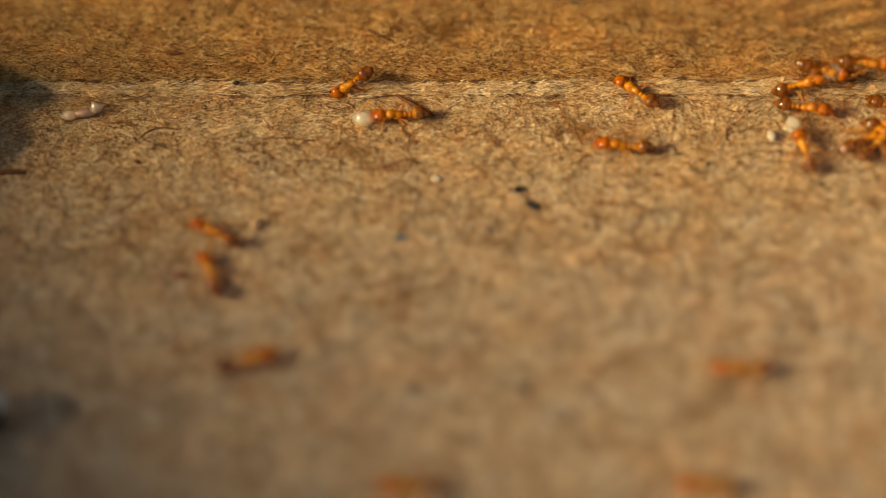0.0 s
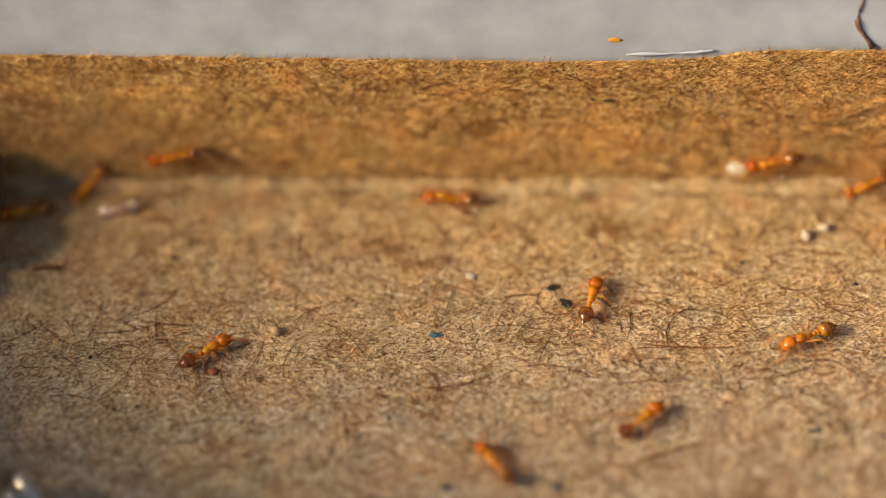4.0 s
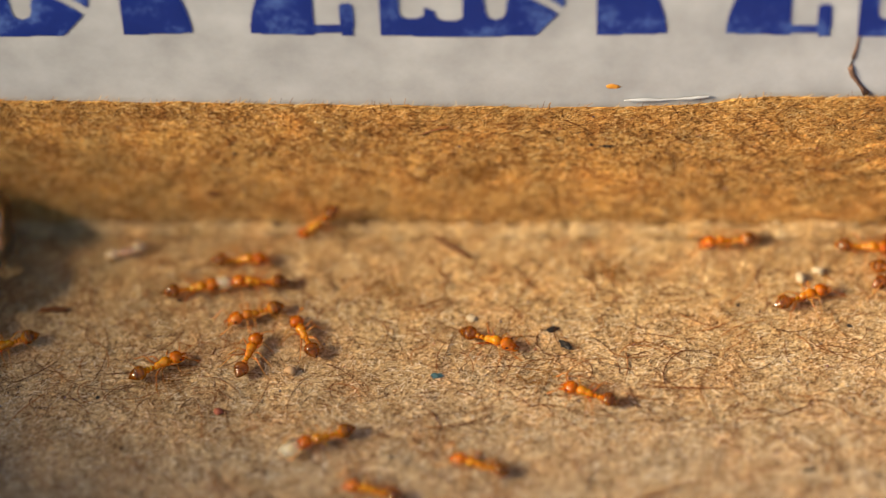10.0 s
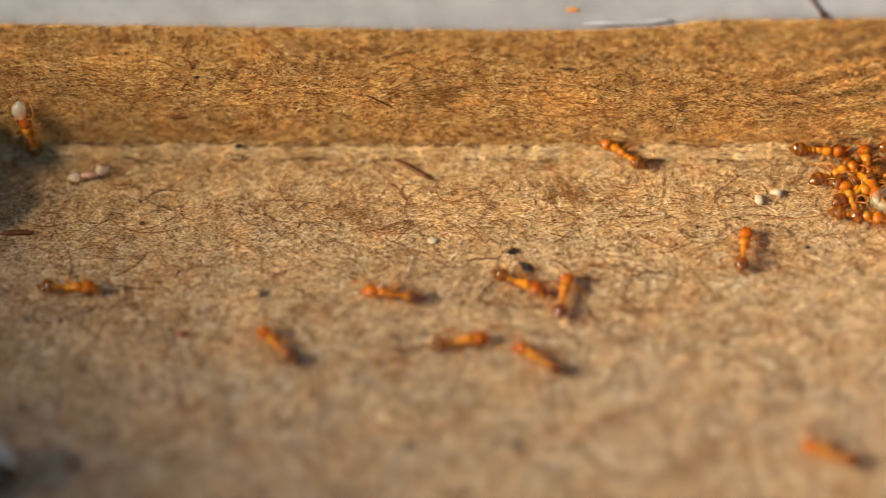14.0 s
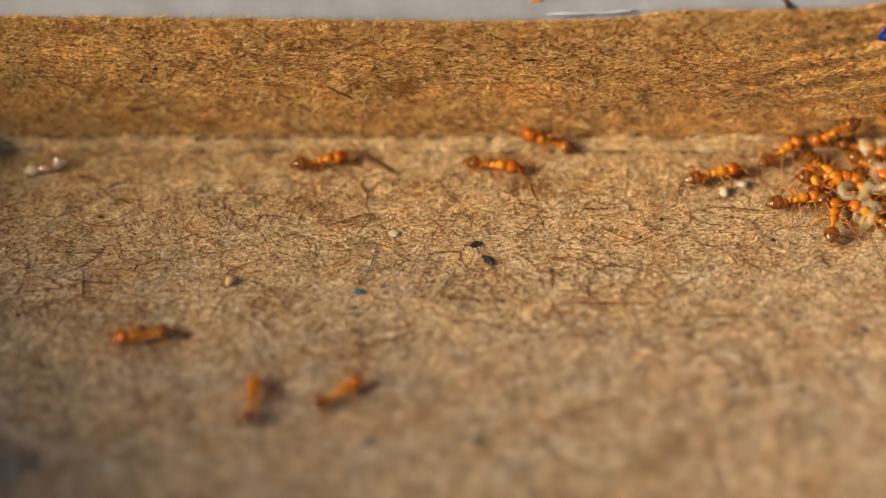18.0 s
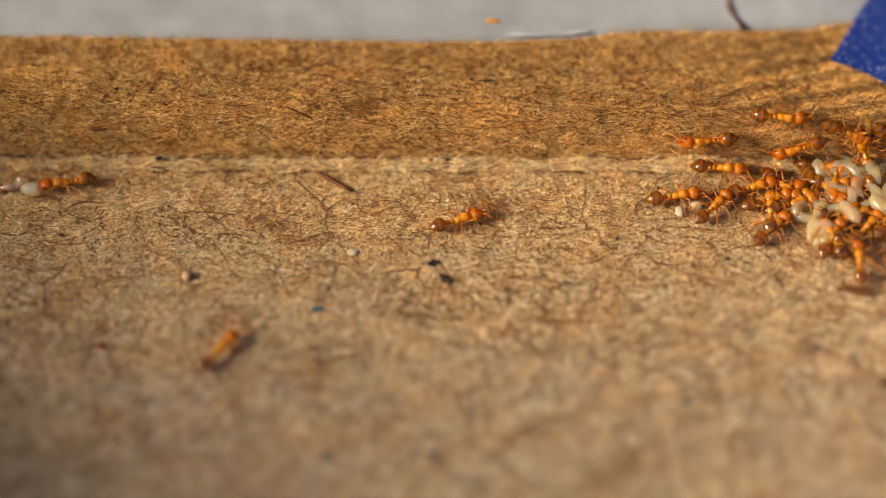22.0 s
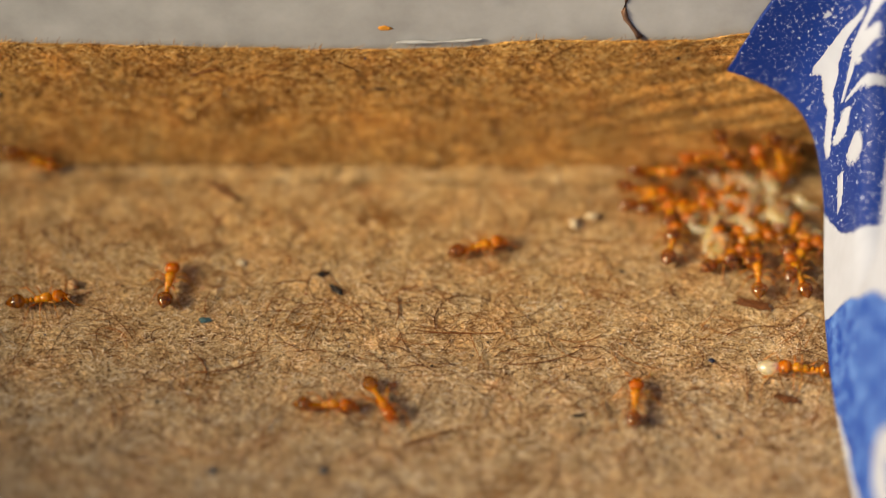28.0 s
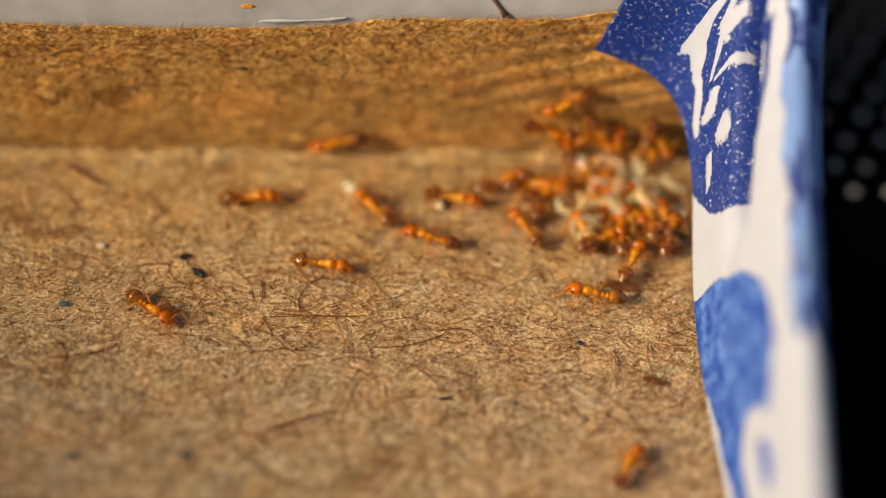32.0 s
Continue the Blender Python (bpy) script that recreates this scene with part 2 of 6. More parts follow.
FAINT_BLUE = plain("faint_blue_print", (0.11, 0.20, 0.45), 0.45, 0.3, 300)
CORE = plain("board_core", (0.36, 0.25, 0.15), 0.9, 0.3, 1800)
# core board coloured near black, standing for shade in the gaps
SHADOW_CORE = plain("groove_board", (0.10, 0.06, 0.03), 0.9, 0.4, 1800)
STEEL = plain("zinc_steel", (0.40, 0.345, 0.28), 0.3, 0.5, 900, metal=1.0, bump=1.0)
MAT_BLACK = plain("black_rubber", (0.0012, 0.0012, 0.0013), 0.95, 0.4, 400, spec=0.0)
MAT_DOT = plain("mat_stud", (0.21, 0.21, 0.22), 0.6, 0.3, 600, spec=0.2)
BLACK_CHIP = plain("black_chip", (0.014, 0.010, 0.008), 0.6, 0.6, 3000, spec=0.35)
TEAL_CHIP = plain("teal_chip", (0.035, 0.08, 0.09), 0.6, 0.35, 5000)
RED_CHIP = plain("red_chip", (0.24, 0.06, 0.03), 0.6, 0.3, 5000)
BLUE_CHIP = plain("blue_chip", (0.012, 0.014, 0.035), 0.5, 0.3, 5000)
BROWN_CHIP = plain("brown_chip", (0.11, 0.038, 0.012), 0.6, 0.4, 4000, spec=0.15)
CRACK_BROWN = plain("crack_brown", (0.15, 0.085, 0.06), 0.9, 0.6, 2500, spec=0.1)
GREY_CHIP = plain("grey_chip", (0.09, 0.075, 0.065), 0.7, 0.3, 4000)
TAN_CHIP = plain("tan_chip", (0.40, 0.235, 0.115), 0.7, 0.25, 4000)
PALE_CHIP = plain("pale_chip", (0.40, 0.31, 0.20), 0.75, 0.2, 4000)
ORANGE_CHIP = plain("orange_chip", (0.62, 0.25, 0.03), 0.5, 0.2, 4000)
LONG_HAIR = plain("long_hair", (0.15, 0.048, 0.012), 0.6, 0.4, 3000, spec=0.25)
STAIN = plain("stain_fibre", (0.28, 0.125, 0.032), 0.9, 0.3, 4000, spec=0.05)
AMBER = amber("amber_cuticle", [(0.0, (0.50, 0.165, 0.007)), (0.5, (0.57, 0.235, 0.011)), (0.72, (0.54, 0.204, 0.009)), (0.80, (0.48, 0.132, 0.005)), (1.0, (0.46, 0.120, 0.005))], 0.2)
GASTER = amber("gaster_cuticle", [(0.0, (0.08, 0.026, 0.004)), (0.10, (0.20, 0.066, 0.006)), (0.15, (0.075, 0.024, 0.004)), (0.22, (0.24, 0.080, 0.007)), (0.25, (0.13, 0.042, 0.005)), (0.31, (0.44, 0.15, 0.008)), (0.36, (0.52, 0.18, 0.009)), (1.0, (0.54, 0.19, 0.010))], 0.09, 0.4, 0.5)
LEGS = amber("leg_cuticle", [(0.0, (0.50, 0.20, 0.03)), (1.0, (0.50, 0.20, 0.03))], 0.35, clear=0.34)
EYE = plain("eye_black", (0.01, 0.008, 0.008), 0.2, 0.2, 5000)
BROOD = waxy("larva_skin", (0.99, 0.81, 0.49), 0.79)
BROOD_PALE = waxy("pale_larva_skin", (1.0, 0.86, 0.60), 0.70)
BROOD_YELLOW = waxy("yellow_larva_skin", (0.98, 0.76, 0.38), 0.78)
HUSK = waxy("husk_skin", (0.50, 0.27, 0.17), 0.25)
WITHERED = waxy("withered_skin", (0.82, 0.55, 0.36), 0.55)


# ---- mesh helpers, in millimetres ----
def finish(name, bm, mat, smooth=True):
    me = bpy.data.meshes.new(name)
    bmesh.ops.scale(bm, vec=(MM, MM, MM), verts=bm.verts)
    bm.to_mesh(me)
    bm.free()
    for k in (mat if isinstance(mat, list) else [mat]):
        me.materials.append(k)
    if smooth:
        me.polygons.foreach_set("use_smooth", [True] * len(me.polygons))
    return me


def part(name, bm, mat, parent, label="", smooth=True):
    ob = new(name, finish(name, bm, mat, smooth))
    ob.parent = parent
    if label:
        ob["label"] = label
    return ob


def thing(name, bm, mat, label, category, group="", kind="", smooth=True):
    return tagged(new(name, finish(name, bm, mat, smooth)), label, category, group, kind)


def array_mesh(name, verts, faces, mat, smooth=True):
    me = bpy.data.meshes.new(name)
    verts, faces = np.asarray(verts, float) * MM, np.asarray(faces, int)
    me.vertices.add(len(verts))
    me.vertices.foreach_set("co", verts.ravel())
    n, k = faces.shape
    me.loops.add(n * k)
    me.loops.foreach_set("vertex_index", faces.ravel())
    me.polygons.add(n)
    me.polygons.foreach_set("loop_start", np.arange(n) * k)
    if smooth:
        me.polygons.foreach_set("use_smooth", np.ones(n, bool))
    me.update(calc_edges=True)
    for q in (mat if isinstance(mat, list) else [mat]):
        me.materials.append(q)
    return me


def ball(bm, centre, radii, turn=(0, 0, 0), seg=14, rings=9):
    m = Matrix.LocRotScale(centre, Euler([radians(a) for a in turn]), radii)
    bmesh.ops.create_uvsphere(bm, u_segments=seg, v_segments=rings, radius=1.0, matrix=m)
    return bm


def tube(bm, points, radii, sides=6):
    """A rounded tube through points."""
    pts = [Vector(p) for p in points]
    rings = []
    for i, p in enumerate(pts):
        d = (pts[min(i + 1, len(pts) - 1)] - pts[max(i - 1, 0)]).normalized()
        q = d.to_track_quat("Z", "Y")
        rings.append([bm.verts.new(p + q @ Vector((radii[i] * math.cos(2 * math.pi * k / sides), radii[i] * math.sin(2 * math.pi * k / sides), 0))) for k in range(sides)])
    for a, b in zip(rings, rings[1:]):
        for k in range(sides):
            bm.faces.new((a[k], a[(k + 1) % sides], b[(k + 1) % sides], b[k]))
    bm.faces.new(rings[0][::-1])
    bm.faces.new(rings[-1])
    return bm


def lump(centre, radii, seed, rough=0.25, turn=0.0, sub=2):
    """A small uneven chip."""
    bm = bmesh.new()
    bmesh.ops.create_icosphere(bm, subdivisions=sub, radius=1.0)
    for v in bm.verts:
        k = 1 + rough * noise.noise(v.co * 1.7 + Vector((seed * 3.1, seed, 0)))  * 1.6
        v.co = Matrix.Rotation(radians(turn), 3, "Z") @ Vector((v.co.x * radii[0] * k, v.co.y * radii[1] * k, v.co.z * radii[2] * k)) + Vector(centre)
    return bm


# ---- the carton: floor panel, fold, back panel ----
X0, X1, Y0 = -46.0, 23.2, -46.0


def wave(x, s, a):
    return a * noise.noise(Vector((x * s, 3.7, a * 40))) + 0.6 * a * noise.noise(Vector((x * s * 4.1, 9.2, a * 40))) + 0.5 * a * noise.noise(Vector((x * s * 9.3, 1.2, a * 40)))


def sheet(rows_a, rows_b, fa, thick_vec, nx):
    """A slab between two wavy edges; fa(x, k) gives the front surface at x and share k, thick_vec its thickness."""
    xs = np.linspace(X0, X1, nx)
    ks = np.linspace(rows_a, rows_b, 60)
    front = np.array([[fa(x, k) for k in ks] for x in xs])
    n, m = len(xs), len(ks)
    back = front + np.array(thick_vec)
    v = np.concatenate([front.reshape(-1, 3), back.reshape(-1, 3)])
    idx = np.arange(n * m).reshape(n, m)
    q = np.stack([idx[:-1, :-1], idx[1:, :-1], idx[1:, 1:], idx[:-1, 1:]], -1).reshape(-1, 4)
    f = [q, q[:, ::-1] + n * m]
    for line in (idx[::-1, 0], idx[:, -1], idx[0, :], idx[-1, ::-1]):
        f.append(np.stack([line[:-1], line[1:], line[1:] + n * m, line[:-1] + n * m], -1))
    return v, np.concatenate(f)


def floor_at(x, k):
    y = -0.38 + wave(x, 0.9, 0.05) + (Y0 + 0.40) * k ** 1.5
    dip = -0.05 * math.exp(-((y + 0.5) / 0.16) ** 2)
    return (x, y, dip + 0.035 * noise.noise(Vector((x * 0.5, y * 0.5, 0))) - 0.035)


v, f = sheet(0, 1, floor_at, (0, 0, -3.0), 300)
tagged(new("floor", array_mesh("floor", v, f, FLOOR_BOARD)), "brown fibrous cardboard panel with scattered specks", "cardboard", kind="structure")


def top_edge(x):
    return 7.02 + 0.35 * max(0.0, -x / 20) + 0.62 / (1 + math.exp(-(x - 8.2) * 1.1)) + 0.5 / (1 + math.exp(-(x - 17) * 1.5)) + wave(x, 0.5, 0.06)


def wall_crease(x, z):
    """Slanting creases that fan out from the corner under the flap."""
    k = min(1.0, max(0.0, (x - 9.0) / 6.0))
    return 0.16 * k * k * noise.noise(Vector((x * 0.12, (z - 0.27 * (x - 12)) * 1.9, 5))) if k else 0.0


def wall_at(x, k):
    z = 0.27 + wave(x, 0.8, 0.05) + (top_edge(x) - 0.42) * k
    return (x, 0.03 * noise.noise(Vector((x * 0.4, 7, z * 0.5))) + 0.02 + 0.05 * math.exp(-((z - 0.42) / 0.16) ** 2) - wall_crease(x, z), z)


v, f = sheet(0, 1, wall_at, (0, 0.04, 0), 320)
tagged(new("wall_back", array_mesh("wall_back", v, f[:, ::-1], WALL_BOARD)), "upright brown cardboard panel with a torn top edge", "cardboard", kind="structure")


def crease_at(x, k):
    low = 0.30 * max(0.0, noise.noise(Vector((x * 0.55, 2, 6))) + 0.35 * noise.noise(Vector((x * 2.7, 2, 6))))
    top = 0.26 * max(0.0, noise.noise(Vector((x * 0.45, 8, 1))) + 0.45 * noise.noise(Vector((x * 2.3, 5, 1))) + 0.1)
    y, z = -0.46 - low * (1 - k) + 0.42 * k + wave(x, 1.1, 0.07), -0.02 + (0.36 + top) * k + wave(x + 50, 1.3, 0.06) * k
    streak = 0.10 * noise.noise(Vector((x * 0.8, k * 4.5, 1))) + 0.06 * noise.noise(Vector((x * 2.8, k * 9, 8))) + 0.03 * noise.noise(Vector((x * 9, k * 12, 3)))
    sag = 0.03 * math.sin(math.pi * k)
    return (x, y - (streak + sag) * 0.7, z + (streak + sag) * 0.7)


v, f = sheet(0, 1, crease_at, (0, 0.5, -0.5), 1100)
tagged(new("trim", array_mesh("trim", v, f[:, ::-1], CREASE_BOARD)), "crushed and torn fold line between two cardboard panels", "fold", kind="structure")

# board body below and behind the visible faces, its colour darkened as shade
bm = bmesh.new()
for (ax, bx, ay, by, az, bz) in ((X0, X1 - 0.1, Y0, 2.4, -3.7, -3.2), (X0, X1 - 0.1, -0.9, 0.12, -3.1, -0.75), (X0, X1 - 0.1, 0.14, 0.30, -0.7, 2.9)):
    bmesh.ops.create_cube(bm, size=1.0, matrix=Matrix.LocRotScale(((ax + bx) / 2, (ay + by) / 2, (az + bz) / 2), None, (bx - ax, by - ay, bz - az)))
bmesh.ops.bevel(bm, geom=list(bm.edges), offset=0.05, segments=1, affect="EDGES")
thing("pedestal", bm, SHADOW_CORE, "stacked brown corrugated board under the panel, darkened as shade", "cardboard", kind="structure", smooth=False)

# white printed side of the carton, standing behind the brown panel
bm = bmesh.new()
NXP, NZP = 160, 40
grid = [[bm.verts.new((X0 + (X1 + 1 - X0) * i / NXP, 0.24 + 0.06 * noise.noise(Vector((i * 0.09, j * 0.2, 4))) + 0.012 * (j * 0.65) ** 1.3, 3.0 + 27.0 * j / NZP)) for j in range(NZP + 1)] for i in range(NXP + 1)]
for i in range(NXP):
    for j in range(NZP):
        bm.faces.new((grid[i][j], grid[i + 1][j], grid[i + 1][j + 1], grid[i][j + 1]))
ret = bmesh.ops.extrude_face_region(bm, geom=list(bm.faces))
bmesh.ops.translate(bm, vec=(0, 0.5, 0), verts=[e for e in ret["geom"] if isinstance(e, bmesh.types.BMVert)])
bmesh.ops.recalc_face_normals(bm, faces=list(bm.faces))
panel = thing("wall_print", bm, PAPER, "white coated carton side with navy half-round emblems", "carton", kind="structure")


def paper_y(x, z):
    j = (z - 3.0) / 27.0 * NZP
    i = (x - X0) / (X1 + 1 - X0) * NXP
    return 0.24 + 0.06 * noise.noise(Vector((i * 0.09, j * 0.2, 4))) + 0.012 * (max(j, 0) * 0.65) ** 1.3


def cut_shape(bm, inside, x0, x1, z0, z1, nx, nz, y_of):
    """A thin ink layer: the cells of a fine grid that lie inside a shape."""
    cache = {}

    def vert(i, j):
        if (i, j) not in cache:
            x, z = x0 + (x1 - x0) * i / nx, z0 + (z1 - z0) * j / nz
            cache[i, j] = bm.verts.new((x, y_of(x, z), z))
        return cache[i, j]
    for i in range(nx):
        for j in range(nz):
            if inside(x0 + (x1 - x0) * (i + 0.5) / nx, z0 + (z1 - z0) * (j + 0.5) / nz):
                bm.faces.new((vert(i, j), vert(i + 1, j), vert(i + 1, j + 1), vert(i, j + 1)))


def emblem(cx):
    """Half-round navy emblem, upside down, with white blocks where its lettering stands."""
    RX, RZ, base = 8.05, 6.4, 10.55

    def inside(x, z):
        u, w = (x - cx) / RX, (z - base) / RZ
        sag = 0.028 * (1 - u * u)
        if w < -sag or u * u + w * w > 1:
            return False
        xx, zz = x - cx, z - base
        # pale swash curving over the blocks
        d = xx + 2.2
        arc = zz - (3.05 - (0.0082 * d ** 3 if d > 0 else 0.047 * d * d))
        if abs(arc) < 0.36 - 0.02 * abs(d) and -5.6 < xx < 4.5 and zz > 0:
            return False
        def block(x0, x1, z0, z1, r=0.2):
            ex, ez = max(abs(xx - (x0 + x1) / 2) - (x1 - x0) / 2 + r, 0), max(abs(zz - (z0 + z1) / 2) - (z1 - z0) / 2 + r, 0)
            return ex * ex + ez * ez < r * r
        # arched block
        if block(-5.6, -3.0, -1.0, 2.45, 0.7) and not block(-5.8, -4.1, -1.0, 0.42, 0.1) and not block(-4.55, -4.05, 0.1, 1.5, 0.2):
            return False
        if block(-5.6, -4.5, -1.0, 0.02, 0.1):
            return False
        # two wedges joined by a slanting bar, a stub, a flaring post
        if block(-2.25, -1.3, 0.75, 2.2, 0.3) or block(-0.85, 0.22, 0.65, 2.1, 0.3) or (-1.8 < xx < -0.3 and abs(zz - 1.55 + 0.55 * (xx + 1.05)) < 0.36):
            return False
        if block(0.95 + 0.12 * (2.3 - zz), 2.0 - 0.12 * (2.3 - zz), 0.7, 2.2, 0.3):
            return False
        lean = 0.25 * max(0.0, zz - 1.7) + 0.35 * max(0.0, 1.0 - zz)
        if block(4.15 - lean - 0.45 * max(0.0, 1.5 - zz), 5.35 + 0.25 * max(0.0, zz - 1.7), -1.0, 2.5, 0.1):
            return False
        if zz > 3.5 and block(-3.0, 3.6, 3.6, 4.3, 0.15) and math.sin(xx * 4.2) + 0.6 * math.sin(xx * 2.3) > -0.1:
            return False
        return True
    bm = bmesh.new()
    cut_shape(bm, inside, cx - RX, cx + RX, base - 0.3, base + RZ, 300, 130, lambda x, z: paper_y(x, z) - 0.03)
    part("emblem", bm, NAVY, panel, "navy printed half-round emblem with white blocks")


for cx in (-38.65, -20.25, -1.85, 16.55):
    emblem(cx)

# peeled glossy lip where the paper curls over the brown edge
bm = bmesh.new()
NU, NV = 40, 6
g = []
for i in range(NU + 1):
    x = 4.6 + 3.4 * i / NU
    w = 0.22 * math.sin(math.pi * i / NU) ** 0.6 * (0.55 + 0.45 * math.cos((x - 5.2) * 2.5))
    g.append([bm.verts.new((x, 0.26 - 0.30 * w * math.sin(2.7 * j / NV), top_edge(x) + 0.45 * w - 0.75 * w * j / NV + 0.02)) for j in range(NV + 1)])
for i in range(NU):
    for j in range(NV):
        bm.faces.new((g[i][j], g[i + 1][j], g[i + 1][j + 1], g[i][j + 1]))
lip = part("paper_lip", bm, PAPER, panel, "glossy peeled white paper lip")
md = lip.modifiers.new("thick", "SOLIDIFY")
md.thickness = 0.00004

# brown crack through the white paper
bm = bmesh.new()
path = [(14.08, 7.45), (13.9, 7.75), (13.72, 8.03), (13.5, 8.4), (13.40, 8.75), (13.46, 9.3), (13.55, 9.75), (13.62, 10.3), (13.68, 10.8)]
tube(bm, [(x, paper_y(x, z) + 0.008, z) for x, z in path], [0.16, 0.10, 0.09, 0.12, 0.13, 0.075, 0.06, 0.05, 0.03], 6)
part("crack", bm, CRACK_BROWN, panel, "dark brown crack in the paper")
thing("paint_fleck", lump((4.14, paper_y(4.14, 7.74), 7.76), (0.28, 0.015, 0.13), 3, 0.3), ORANGE_CHIP, "small orange fleck stuck on the white paper", "fleck")


# ---- curled printed flap at the east end ----
# the cut edge: round the corner on the back panel, then down along the floor
RIM = [Vector(p) for p in ((17.59, -0.12, 6.04), (18.6, -0.24, 5.69), (19.62, -0.46, 5.24), (20.46, -1.0, 4.74), (20.96, -1.73, 4.14), (21.21, -2.68, 3.54), (21.4, -4.0, 2.5), (21.35, -5.84, 1.5), (21.24, -8.42, 0.9), (21.29, -11.58, 0.6), (21.5, -14.75, 0.45), (21.79, -18.12, 0.35), (22.01, -20.64, 0.3), (22.2, -23.4, 0.3), (22.4, -26.2, 0.3), (22.6, -29.0, 0.3), (22.8, -32.0, 0.3))]


def flap_edge(s):
    q = min(max(s * 6, 0.0), 15.9999)
    i, k = int(q), q - int(q)
    a, b, c, d = (RIM[min(max(i + n, 0), 16)] for n in (-1, 0, 1, 2))
    return 0.5 * (2 * b + (c - a) * k + (2 * a - 5 * b + 4 * c - d) * k * k + (3 * b - a - 3 * c + d) * k ** 3)


def flap_rise(u):
    """The flap stands up from its cut edge, arches over and rolls down a little at its far side."""
    return 9.5 * math.sin(min(u / 0.75, 1.0) * math.pi / 2) - 26 * max(0.0, u - 0.8) ** 1.6


def flap_point(s, u):
    e = flap_edge(s)
    k = min(1.0, s / 0.85)
    k = k * k * (3 - 2 * k)
    reach = 26.9 + 0.085 * (e.y + 3.4) - e.x
    rise = flap_rise(u)
    side = Vector((reach * (1 - (1 - u) ** 1.5) - 0.17 * rise, 0, rise))
    up = Vector((3.7 * u + 2.7 * u ** 3, 0.15 * u, 10.0 * u))
    spot = e + up.lerp(side, k)
    spot.z -= 0.4 * valley_depth(s, u)
    spot.x += 0.8 * valley_depth(s, u)
    return spot


VALLEY = ((0.4, 0.72), (0.55, 0.60), (0.7, 0.46), (0.9, 0.345), (1.1, 0.325), (1.3, 0.285), (1.44, 0.25))


def valley_depth(s, u):
    """A sharp dent along the crown's outer border."""
    for (s0, u0), (s1, u1) in zip(VALLEY, VALLEY[1:]):
        if s0 <= s <= s1:
            mid = u0 + (u1 - u0) * (s - s0) / (s1 - s0)
            return 2.8 * math.exp(-((u - mid) / 0.05) ** 2) * min(1.0, (s - 0.4) / 0.2, (1.44 - s) / 0.2)
    return 0.0


FLAP_S, FLAP_U = 580, 150


def in_shape(s, u, outline):
    hit = False
    for (s0, u0), (s1, u1) in zip(outline, outline[1:] + outline[:1]):
        if (u0 > u) != (u1 > u) and s < (s1 - s0) * (u - u0) / (u1 - u0) + s0:
            hit = not hit
    return hit


CROWN = [(-0.1, -0.05), (-0.1, 0.98), (0.2, 0.80), (0.37, 0.55), (0.54, 0.42), (0.76, 0.345), (0.92, 0.32), (1.03, 0.285), (1.11, 0.235), (1.165, 0.17), (1.175, 0.12), (1.14, 0.065), (1.07, 0.02), (0.99, -0.01), (0.90, -0.05)]
STROKE = [(0.35, 0.26), (0.35, 0.20), (0.38, 0.09), (0.41, 0.07), (0.45, 0.08), (0.59, 0.055), (0.85, 0.02), (0.86, 0.035), (0.61, 0.08), (0.48, 0.12), (0.40, 0.20), (0.37, 0.25)]
STREAK = [(-0.1, 0.40), (0.12, 0.36), (0.26, 0.34), (0.33, 0.30), (0.46, 0.18), (0.69, 0.09), (0.70, 0.10), (0.45, 0.225), (0.40, 0.32), (0.36, 0.40), (0.31, 0.52), (0.24, 0.64), (-0.1, 0.95)]
TONGUE = [(1.355, -0.05), (1.335, 0.03), (1.335, 0.10), (1.355, 0.19), (1.40, 0.25), (1.48, 0.29), (1.54, 0.29), (1.62, 0.255), (1.70, 0.21), (1.80, 0.19), (2.05, 0.16), (2.05, 0.035), (1.80, 0.02), (1.66, 0.012), (1.58, 0.008), (1.54, -0.05)]
# s, u, half lengths along s and u of the white marks in the crown
MARKS = ((0.53, 0.205, 0.065, 0.040), (0.80, 0.085, 0.03, 0.028), (0.74, 0.155, 0.018, 0.05), (0.83, 0.265, 0.055, 0.033), (0.94, 0.12, 0.05, 0.033), (1.01, 0.065, 0.05, 0.014), (0.66, 0.345, 0.05, 0.03), (0.22, 0.22, 0.014, 0.012), (0.57, 0.17, 0.05, 0.008))


flap_rng = random.Random(8)


def on_mark(s, u, marks, rag=0.0):
    return any(((s - a) / c) ** 2 + ((u - b) / d) ** 2 < 1 + flap_rng.uniform(-rag, rag) for a, b, c, d in marks)


